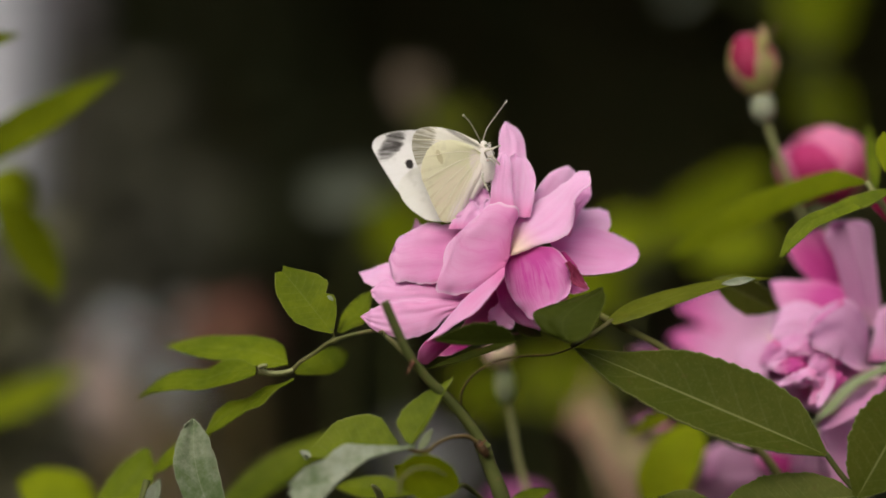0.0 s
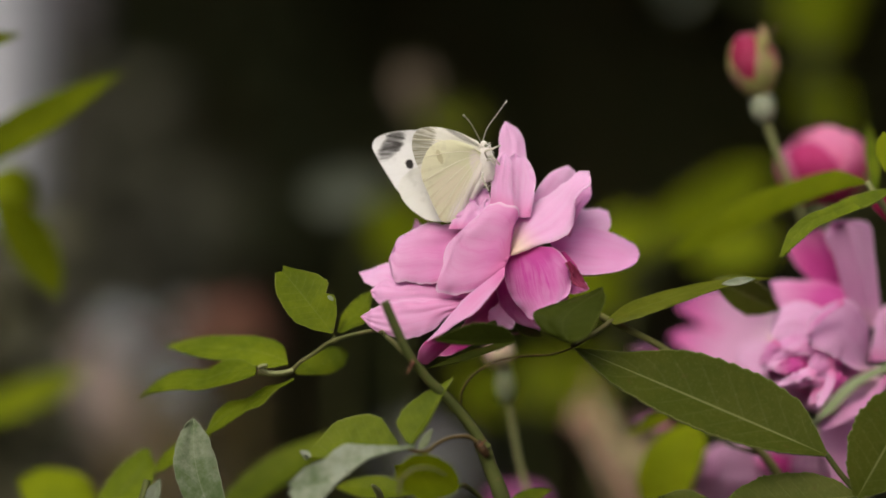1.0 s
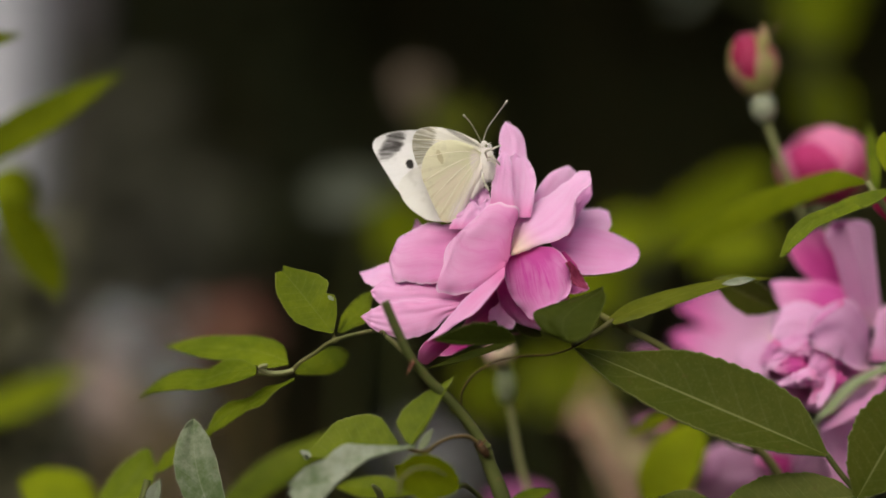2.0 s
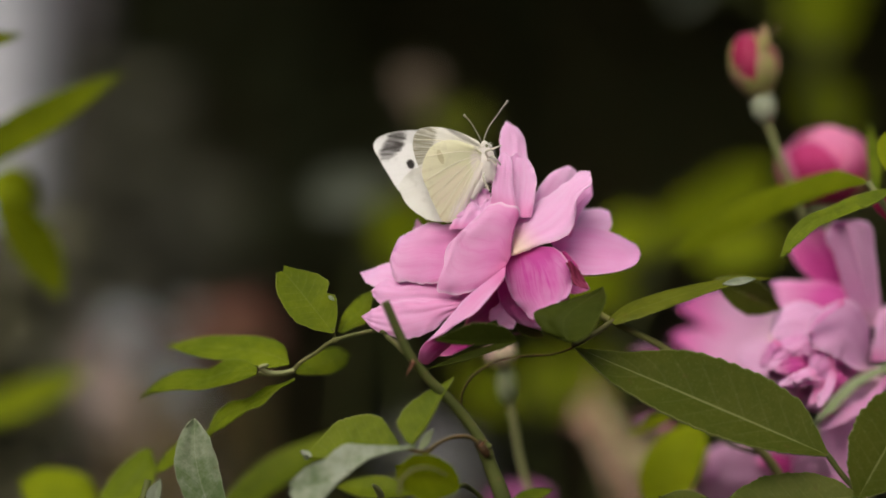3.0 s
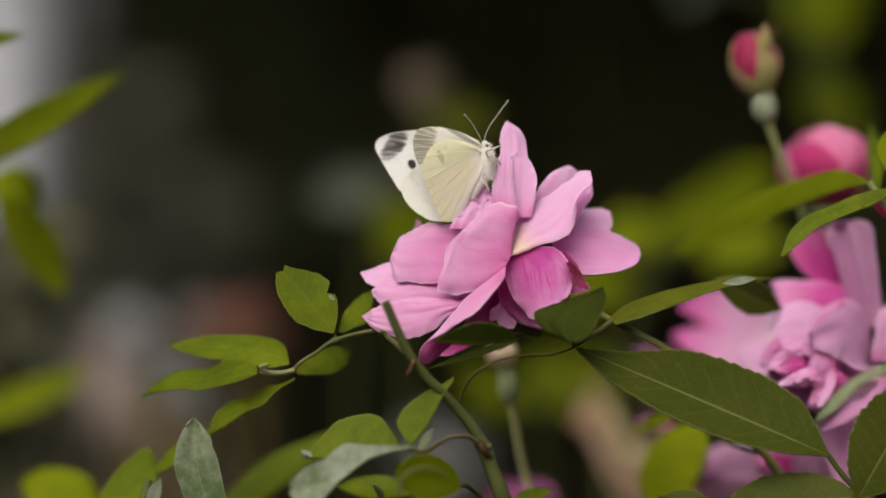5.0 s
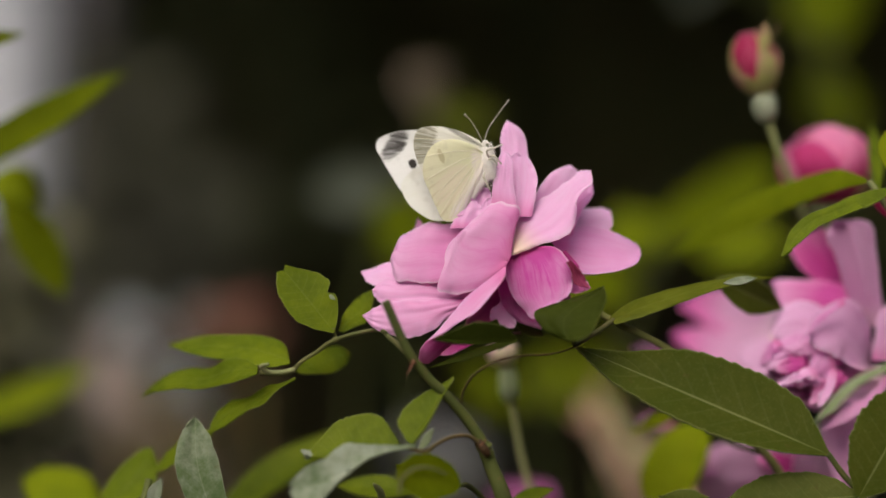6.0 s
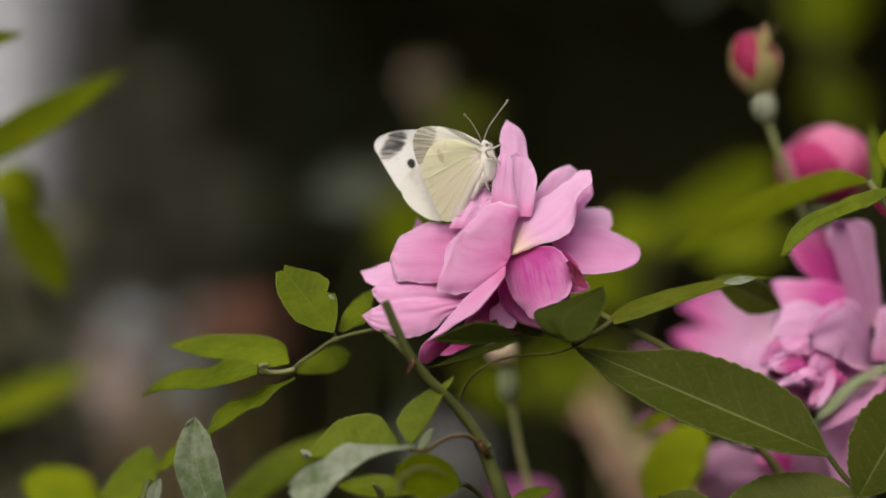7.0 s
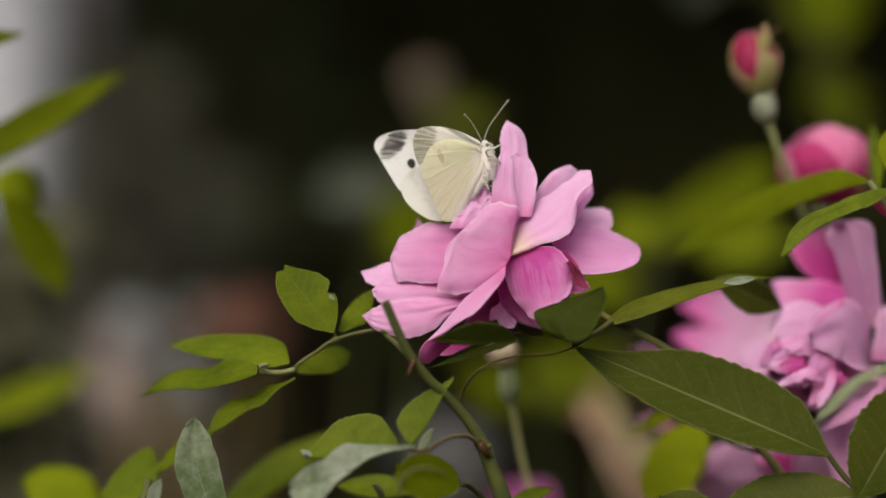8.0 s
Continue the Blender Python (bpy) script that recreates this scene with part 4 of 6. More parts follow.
def tall_bud():
    b = thing("rosebud", (0.0821, 0.0520, 1.0338), "closed cerise rosebud with green sepals on a pale stem", "rosebud", "rosebuds")
    foot, top = Vector((0.0814, 0.0520, 1.0396)), Vector((0.0783, 0.0520, 1.0553))

    def egg(x):
        return 0.0057 * math.sin(math.pi * (0.10 + 0.83 * x)) ** 0.75

    lathe("bud_core", b, CERISE, foot, top, lambda x: egg(x) * 0.92)
    for k, g in enumerate((-60, 20, 110, 200)):
        wrap("petal", b, CERISE, foot, foot.lerp(top, 1.02 - 0.02 * k), egg, g, lambda x: 70 - 30 * x, 0.015, lift=0.02 + 0.015 * k)
    for g, high, wide in ((-95, 0.95, 62), (22, 1.0, 34), (104, 0.93, 48), (178, 0.9, 38), (-36, 0.32, 46)):
        wrap("sepal", b, SEPAL, foot, foot.lerp(top, high), lambda x: egg(x * high), g, lambda x: wide * (1 - x ** 1.6) + 2, 0.03, "cream-green sepal", lift=0.10)
    leaf(b, SEPAL, (0.0819, 0.0460, 1.0501), (0.0815, 0.0460, 1.0570), 0.0026, turn=10, bend=0.05, teeth=0, seed=4, label="cream-green sepal tip").name = "sepal"
    tube("sepal", b, BROWNSTEM, [(0.0833, 0.0480, 1.0535), (0.0850, 0.0480, 1.0561), (0.0862, 0.0480, 1.0575)], 0.0003, 0.0002, 6, 12)
    lathe("hip", b, PALEHIP, (0.0831, 0.0520, 1.0329), (0.0814, 0.0520, 1.0408), lambda x: 0.0033 * math.sin(math.pi * (0.12 + 0.8 * x)) ** 0.6)
    tube("stem", b, PALESTEM, [(0.0828, 0.0520, 1.0338), (0.0850, 0.0520, 1.0277), (0.0896, 0.0540, 1.0161), (0.0946, 0.0560, 1.0031), (0.1023, 0.0700, 0.9614), (0.1100, 0.0900, 0.6838), (0.1148, 0.1200, -0.02)], 0.0009, 0.0036, n=60)
    return b


def round_bud():
    b = thing("rosebud", (0.1013, 0.0640, 1.0120), "half-open deep pink rosebud behind a leaf", "rosebud", "rosebuds")
    foot, top = Vector((0.1003, 0.0640, 1.0123)), Vector((0.1006, 0.0640, 1.0321))

    def ball(x):
        return 0.0118 * math.sin(math.pi * (0.10 + 0.88 * x)) ** 0.55

    lathe("bud_core", b, BUDPINK, foot, top, lambda x: ball(x) * 0.85, 24, 25)
    for k, (g, high, wide, m) in enumerate(((150, 0.98, 80, BUDPINK), (-120, 0.95, 80, BUDPINK), (0, 1.0, 70, BUDLIGHT), (58, 0.93, 52, BUDPINK), (-34, 0.78, 46, BUDDEEP), (-78, 0.70, 34, BUDLIGHT), (84, 0.72, 34, BUDLIGHT))):
        wrap("petal", b, m, foot, foot.lerp(top, high), lambda x: ball(x * high), g, lambda x: wide * (1 - 0.55 * x ** 3), 0.004 + 0.004 * k, lift=0.02 * k)
    wrap("sepal", b, SEPAL, foot, foot.lerp(top, 0.62), lambda x: ball(x * 0.62), 48, lambda x: 14 * (1 - x ** 2) + 1, 0.03, "pale sepal", lift=0.2)
    lathe("hip", b, HIP, (0.1002, 0.0640, 1.0078), (0.0997, 0.0640, 1.0143), lambda x: 0.0045 * math.sin(math.pi * (0.12 + 0.8 * x)) ** 0.6)
    tube("stem", b, PALESTEM, [(0.1002, 0.0640, 1.0087), (0.1064, 0.0680, 0.9764), (0.1130, 0.0900, 0.6838), (0.1180, 0.1200, -0.02)], 0.0014, 0.0036, n=50)
    return b


def low_bud():
    b = thing("rosebud", (0.0166, 0.0520, 0.9613), "faded cream-pink rosebud on a pale green hip", "rosebud", "rosebuds")
    lathe("bud_core", b, CREAM, (0.0158, 0.0520, 0.9700), (0.0139, 0.0500, 0.9767), lambda x: 0.0040 * bud_shape(x))
    lathe("hip", b, LOWHIP, (0.0168, 0.0520, 0.9607), (0.0160, 0.0520, 0.9700), lambda x: 0.0026 * math.sin(math.pi * (0.14 + 0.74 * x)) ** 0.6)
    tube("stem", b, LOWSTEM, [(0.0168, 0.0520, 0.9613), (0.0180, 0.0520, 0.9559), (0.0197, 0.0520, 0.9465), (0.0224, 0.0530, 0.9362), (0.0256, 0.0500, 0.8716), (0.0266, 0.0800, 0.6792), (0.0266, 0.1200, -0.02)], 0.00075, 0.0034, n=60)
    return b


open_rose()
white_butterfly = butterfly()
view_held = [side_rose(), tall_bud(), round_bud()]
low_bud()


# ---- leafy shoots ----
def main_shoot():
    s = thing("rose_shoot", (0.0138, -0.0140, 0.9426), "cut green rose shoot with thorns and serrated leaves", "rose shoot", "shoots")
    tube("stem", s, STEM, [(-0.0130, -0.0260, 0.9881), (-0.0107, -0.0250, 0.9826), (-0.0079, -0.0240, 0.9766), (-0.0037, -0.0220, 0.9709), (0.0017, -0.0200, 0.9655), (0.0061, -0.0180, 0.9601), (0.0092, -0.0170, 0.9551), (0.0104, -0.0160, 0.9516), (0.0133, -0.0150, 0.9440), (0.0195, 0.0000, 0.8988), (0.0247, 0.0300, 0.7116), (0.0258, 0.0600, -0.02)],
         0.00104, 0.0042, 12, 160, swell=((0.56, 0.45, 0.012), (0.60, 0.22, 0.02)))
    thorn(s, (-0.0065, -0.0250, 0.9746), (-0.0084, -0.0260, 0.9713), 0.00042)
    thorn(s, (0.0086, -0.0190, 0.9550), (0.0100, -0.0200, 0.9567), 0.0003)
    tube("node", s, PETIOLE, [(0.0080, -0.0180, 0.9559), (0.0093, -0.0185, 0.9541), (0.0103, -0.0180, 0.9526)], 0.0011, 0.0008, 8, 12, label="brown leaf node")
    tube("petiole", s, BROWNSTEM, [(0.0094, -0.0170, 0.9530), (0.0082, -0.0185, 0.9555), (0.0060, -0.0200, 0.9572), (0.0022, -0.0220, 0.9573), (-0.0012, -0.0240, 0.9560), (-0.0040, -0.0240, 0.9541), (-0.0079, -0.0250, 0.9548)], 0.00042, 0.00036, 9, 40, swell=((0.0, 0.9, 0.07), (0.82, 0.5, 0.06)))
    leaf(s, GREEN, (-0.0075, -0.0250, 0.9559), (0.0022, -0.0200, 0.9704), 0.0128, turn=22, fold=0.3, seed=1, shape=((0.08, 0.4, 0.42, 0.34, 0.24, 0.12, 0.01), (0.05, 0.08, 0.08, 0.07, 0.05, 0.03, 0.01)))
    leaf(s, GREEN, (-0.0101, -0.0220, 0.9549), (-0.0313, -0.0180, 0.9523), 0.0129, turn=28, fold=0.1, seed=2, shape=((0.1, 0.5, 0.6, 0.57, 0.54, 0.28, 0.01), (0.02, 0.1, 0.15, 0.15, 0.1, 0.05, 0.01)))
    leaf(s, SILVER, (-0.0062, -0.0260, 0.9555), (-0.0336, -0.0320, 0.9449), 0.0127, turn=20, fold=0.15, seed=3, teeth=0.03, shape=((0.02, 0.16, 0.32, 0.48, 0.38, 0.36, 0.2), (0.02, -0.05, -0.08, -0.01, 0.1, 0.27, 0.2)), label="leaf with pale silvery underside")
    tube("petiole", s, PETIOLE, [(0.0040, -0.0190, 0.9637), (0.0044, -0.0200, 0.9674), (0.0067, -0.0200, 0.9710), (0.0111, -0.0190, 0.9738), (0.0176, -0.0170, 0.9754), (0.0262, -0.0140, 0.9760), (0.0308, -0.0130, 0.9777), (0.0345, -0.0120, 0.9803)], 0.00024, 0.00022, 8, 50)
    leaf(s, DARKLEAF, (0.0165, -0.0180, 0.9792), (-0.0018, -0.0240, 0.9795), 0.0129, turn=-25, fold=0.1, seed=5, shape=((0.05, 0.25, 0.31, 0.32, 0.25, 0.12, 0.01), (0.03, 0.06, 0.07, 0.08, 0.08, 0.06, 0.01)))
    sheet("leaf", s, DARKLEAF, ((16.8, -20.9), (11.3, -22.5), (4.7, -24.7), (-4.2, -28.2)),
          ((17.2, -21.7), (12, -23.7), (5.4, -26), (-4.2, -28.2)), (-8, -6), (2, -2), belly=0.3, ruffle=0.05, seed=6, thick=0.00032)
    sheet("leaf", s, DARKLEAF, ((27.7, -20.9), (22.9, -18.4), (20.9, -14.8), (23.4, -13.4), (28.6, -11.8), (33.8, -10.1), (36.7, -8.7)),
          ((29.7, -21.2), (32.9, -19.7), (35.3, -16.1), (36.8, -12.8), (37.2, -10.5), (36.7, -8.7)), (-22, -16), (4, -3), belly=-1.0, ruffle=0.7, ragged=0.12, seed=7, thick=0.00035)
    blade("stipule", s, PALEGREEN, (-0.0054, -0.0260, 0.9547), (-0.0023, -0.0240, 0.9592), 0.0019, turn=10, twist=60, seed=9, label="pale green stipule")
    blade("leaf_fleck", s, SILVER, (-0.0299, -0.0200, 0.9527), (-0.0323, -0.0200, 0.9539), 0.0015, turn=10, seed=90, ragged=0.2, label="small white fleck at a leaf tip")
    blade("leaf_fleck", s, SILVER, (-0.0306, -0.0210, 0.9523), (-0.0315, -0.0230, 0.9532), 0.0012, turn=30, seed=91, ragged=0.2, label="small white fleck at a leaf tip")
    return s


def thorn(parent, foot, tip, r):
    lathe("thorn", parent, THORN, foot, tip, lambda x: r * (1 - x) ** 0.8 * (1 + 0.8 * (1 - x) ** 6), 10, 13, "red-brown thorn", 0.02)


def left_twig(s):
    """A side twig of the main shoot, with bright leaflets."""
    tube("twig", s, TWIG, [(-0.0435, 0.0000, 0.9708), (-0.0405, 0.0000, 0.9703), (-0.0362, -0.0010, 0.9709), (-0.0331, -0.0020, 0.9736), (-0.0298, -0.0020, 0.9756), (-0.0264, -0.0030, 0.9781), (-0.0244, -0.0030, 0.9789), (-0.0204, -0.0030, 0.9800), (-0.0162, -0.0030, 0.9808), (-0.0123, -0.0120, 0.9792), (-0.0085, -0.0220, 0.9764)],
         0.00048, 0.0006, 9, 90, swell=((0.0, 0.5, 0.03), (0.2, 0.6, 0.03), (0.55, 0.6, 0.03)))
    tube("petiole", s, TWIG, [(-0.0251, -0.0030, 0.9786), (-0.0256, -0.0030, 0.9800), (-0.0258, -0.0040, 0.9813)], 0.00035, 0.0003, 8, 12)
    tube("petiole", s, PALESTEM, [(-0.0350, -0.0030, 0.9715), (-0.0383, -0.0040, 0.9709), (-0.0415, -0.0050, 0.9713), (-0.0426, -0.0060, 0.9724), (-0.0408, -0.0070, 0.9730)], 0.0006, 0.0004, 8, 24, label="pale dried leaf stalk")
    blade("leaf_fleck", s, SILVER, (-0.0268, -0.0050, 0.9891), (-0.0256, -0.0050, 0.9881), 0.0009, turn=10, seed=92, ragged=0.2, label="pale fleck at a leaf's bite")
    leaf(s, GREEN, (-0.0257, -0.0040, 0.9803), (-0.0377, -0.0020, 0.9952), 0.0132, turn=15, fold=0.1, seed=11, bite=(0.44, 0.28, 1), shape=((0.02, 0.3, 0.43, 0.5, 0.42, 0.27, 0.08), (0.02, 0.22, 0.36, 0.44, 0.42, 0.32, 0.14)))
    sheet("leaf", s, GREEN, ((-24.8, -19.6), (-23.9, -15.9), (-21.8, -12.9), (-19.5, -11.1), (-16.7, -10.2)),
          ((-23.7, -19.9), (-20.9, -18.6), (-18.3, -17.6), (-17.2, -14.5), (-16.7, -10.2)), (0, 12), (3, -2), belly=-0.6, ruffle=0.5, seed=12, thick=0.00032)
    sheet("leaf", s, GREEN, ((-36.5, -26.5), (-38.1, -23.2), (-42.4, -21.5), (-49.5, -21.1), (-58.1, -21.5), (-63.3, -22.5), (-67.7, -24)),
          ((-36.3, -27.2), (-40.8, -28.1), (-46.5, -27.4), (-52.2, -26.7), (-59.4, -25.9), (-63.9, -24.9), (-67.7, -24)), (0, 24), (4, -4), belly=0.8, ruffle=0.5, seed=13, thick=0.00032)
    sheet("leaf", s, GREEN, ((-43.6, -27.9), (-47.9, -26.3), (-52.2, -26.7), (-55.9, -28.8), (-61.8, -29.2), (-67.6, -31.1), (-74.1, -36.5)),
          ((-43.6, -29.5), (-47.9, -31.1), (-52.2, -32.3), (-57.3, -33.6), (-63.1, -33.6), (-68.3, -34.4), (-74.1, -36.5)), (-4, 20), (4, -3), belly=0.6, ruffle=0.6, seed=14, thick=0.00032)
    sheet("leaf", s, GREEN, ((-35.7, -28.9), (-33.2, -26.5), (-29.3, -24.6), (-25.6, -24.3), (-23, -25.9)),
          ((-34.6, -29.9), (-30.5, -30.3), (-26.6, -30), (-23.7, -28.1), (-23, -25.9)), (8, 24), (3, -3), belly=0.5, seed=15, thick=0.00032)
    sheet("leaf", s, GREEN, ((-34.8, -30.3), (-38, -31.7), (-42.3, -32.9), (-45.9, -35.3), (-51.2, -36.7), (-54.3, -39.5), (-56.6, -44.8)),
          ((-34.7, -30.7), (-38.8, -33.1), (-42.3, -36.4), (-45.9, -38.3), (-49.8, -40.7), (-53.5, -43.2), (-56.6, -44.8)), (-4, 6), (5, -1), belly=0.2, ruffle=0.7, ragged=0.25, seed=16, thick=0.00032)
    sheet("leaf", s, GREEN, ((-55.9, -43.2), (-60.5, -45.5), (-64.9, -47.5), (-68, -50.2), (-70.8, -54.9)),
          ((-55.3, -44.3), (-59.1, -48.2), (-63.5, -51.2), (-67.7, -53.8), (-70.8, -54.9)), (10, 22), (6, -2), belly=0.4, ruffle=0.8, seed=17, thick=0.00032)
    return s


def low_shoot():
    s = thing("rose_shoot", (-0.0645, 0.0000, 0.9388), "low rose shoot with green and silvery leaves", "rose shoot", "shoots")
    tube("stem", s, STEM, [(-0.0698, 0.0020, 0.9453), (-0.0712, 0.0000, 0.9388), (-0.0710, 0.0100, 0.8835), (-0.0678, 0.0300, 0.7116), (-0.0711, 0.0600, -0.02)], 0.0009, 0.0034, 9, 70)
    sheet("leaf", s, GREEN, ((-84.6, -61.2), (-81.5, -55.9), (-77.7, -52), (-74.5, -49.7), (-72.7, -49.3)),
          ((-76.4, -61.9), (-72.2, -59.4), (-70.2, -55.4), (-70.9, -51.8), (-72.7, -49.3)), (20, 30), (4, -2), belly=0.2, ruffle=0.5, seed=21, thick=0.00032)
    sheet("leaf", s, LIME, ((-89.6, -65.7), (-93.1, -59.8), (-100, -57.7), (-106.1, -58.1), (-110.8, -60.6)),
          ((-91.3, -67.9), (-98.3, -69.7), (-106.5, -67.7), (-110.8, -60.6)), (58, 66), (5, -4), belly=0.5, ruffle=0.5, seed=22, thick=0.00032)
    sheet("leaf", s, MOTTLED, ((-59, -59.3), (-61.8, -52.5), (-62.2, -47.4), (-60.9, -42.7), (-59.3, -40.4), (-58.2, -39.5)),
          ((-49.9, -59.3), (-51.6, -52.5), (-53.1, -47.4), (-54.9, -43), (-56.8, -40.6), (-58.2, -39.5)), (-12, -6), (0, 1), crease=-0.8, ruffle=0.6, ragged=0.2, seed=23, label='leaf with pale silvery underside', thick=0.00032)
    tube("petiole", s, STEM, [(-0.0540, -0.0100, 0.9349), (-0.0601, -0.0040, 0.9260), (-0.0702, 0.0050, 0.9114)], 0.0007, 0.0009, 8, 14)
    leaf(s, SILVER, (-0.0682, -0.0120, 0.9394), (-0.0651, -0.0140, 0.9468), 0.0034, turn=10, seed=24)
    return s


def bottom_shoot():
    s = thing("rose_shoot", (-0.0032, 0.0000, 0.9348), "rose shoot with rounded yellow-green leaves", "rose shoot", "shoots")
    tube("stem", s, STEM, [(0.0150, 0.0100, 0.9344), (0.0089, 0.0060, 0.9409), (0.0036, -0.0200, 0.9458), (0.0020, -0.0320, 0.9469)], 0.0006, 0.0005, 8, 24)
    tube("stem", s, STEM, [(0.0144, 0.0100, 0.9357), (0.0160, 0.0200, 0.8816), (0.0165, 0.0400, 0.7069), (0.0176, 0.0800, -0.02)], 0.0008, 0.0032, 8, 50)
    leaf(s, YELLOW, (0.0035, -0.0320, 0.9461), (-0.0103, -0.0360, 0.9490), 0.0106, turn=12, sway=0.1, seed=31, shape=OVAL)
    tube("leaf_rim", s, TWIG, [(-0.0097, -0.0380, 0.9457), (-0.0090, -0.0380, 0.9492), (-0.0065, -0.0380, 0.9513), (-0.0028, -0.0370, 0.9515), (0.0010, -0.0360, 0.9498)], 0.00045, 0.0002, 8, 24, label="curled pale leaf rim")
    tube("bud_scale", s, PALESTEM, [(-0.0145, 0.0040, 0.9391), (-0.0150, 0.0020, 0.9423), (-0.0165, 0.0000, 0.9444)], 0.0009, 0.0003, 8, 14, label="beige bud scale")
    leaf(s, GREEN, (-0.0060, 0.0140, 0.9414), (-0.0256, 0.0200, 0.9422), 0.0063, turn=35, seed=32)
    leaf(s, YELLOW, (-0.0059, 0.0000, 0.9455), (-0.0110, -0.0080, 0.9495), 0.0040, turn=10, seed=33)
    leaf(s, GREEN, (0.0158, 0.0120, 0.9389), (0.0262, 0.0160, 0.9415), 0.0035, turn=35, seed=34)
    leaf(s, GREEN, (-0.0609, 0.0460, 0.9297), (-0.0256, 0.0620, 0.9533), 0.0102, turn=35, seed=35, shape=LONG)
    tube("petiole", s, STEM, [(-0.0609, 0.0460, 0.9297), (-0.0404, 0.0400, 0.9204), (0.0145, 0.0150, 0.9099)], 0.0007, 0.0009, 8, 20)
    return s


def right_shoot():
    s = thing("rose_shoot", (0.0967, -0.0100, 0.9422), "rose shoot with large dark glossy leaves", "rose shoot", "shoots")
    tube("stem", s, STEM, [(0.0888, -0.0120, 0.9526), (0.0924, -0.0110, 0.9478), (0.0970, -0.0100, 0.9425), (0.1015, 0.0000, 0.9255), (0.1087, 0.0300, 0.7116), (0.1174, 0.0800, -0.02)], 0.0007, 0.0036, 9, 80)
    big = leaf(s, OLIVE, (0.0891, -0.0120, 0.9522), (0.0309, -0.0100, 0.9771), 0.0131, turn=25, fold=0.24, seed=41, ragged=0.02, shape=((0.03, 0.66, 0.82, 0.79, 0.58, 0.22, 0.01), (0.03, 0.33, 0.47, 0.53, 0.50, 0.37, 0.01)), label="large dark green leaf")
    leaf(s, OLIVE, (0.0958, -0.0140, 0.9428), (0.1107, -0.0180, 0.9707), 0.0130, turn=22, seed=42, shape=((0.1, 0.42, 0.58, 0.62, 0.58, 0.35, 0.02), (0.05, 0.4, 0.55, 0.5, 0.4, 0.2, 0.02)))
    leaf(s, OLIVE, (0.0959, -0.0120, 0.9427), (0.0637, -0.0080, 0.9394), 0.0131, turn=35, seed=43, shape=((0.05, 0.33, 0.44, 0.44, 0.41, 0.28, 0.01), (0.05, 0.3, 0.4, 0.4, 0.3, 0.2, 0.01)))
    leaf(s, OLIVE, (0.0656, -0.0160, 0.9366), (0.0500, -0.0140, 0.9428), 0.0091, turn=30, seed=44)
    sheet("leaf", s, PALEGREEN, ((99.4, -24), (93.2, -26.8), (88.5, -29.6), (84.8, -33.6), (81.8, -38.3)),
          ((99.6, -25.5), (94, -28), (89.8, -31), (86, -35.1), (81.8, -38.3)), (-46, -40), (2, -2), belly=0.3, seed=45, label='narrow pale green leaf', thick=0.00032)
    tube("petiole", s, STEM, [(0.0656, -0.0160, 0.9366), (0.0807, -0.0100, 0.9320), (0.1015, 0.0000, 0.9255)], 0.0007, 0.0008, 8, 14)
    tube("petiole", s, STEM, [(0.1017, -0.0520, 0.9775), (0.1084, -0.0300, 0.9546), (0.1021, 0.0000, 0.9201)], 0.0007, 0.0008, 8, 14)
    return s


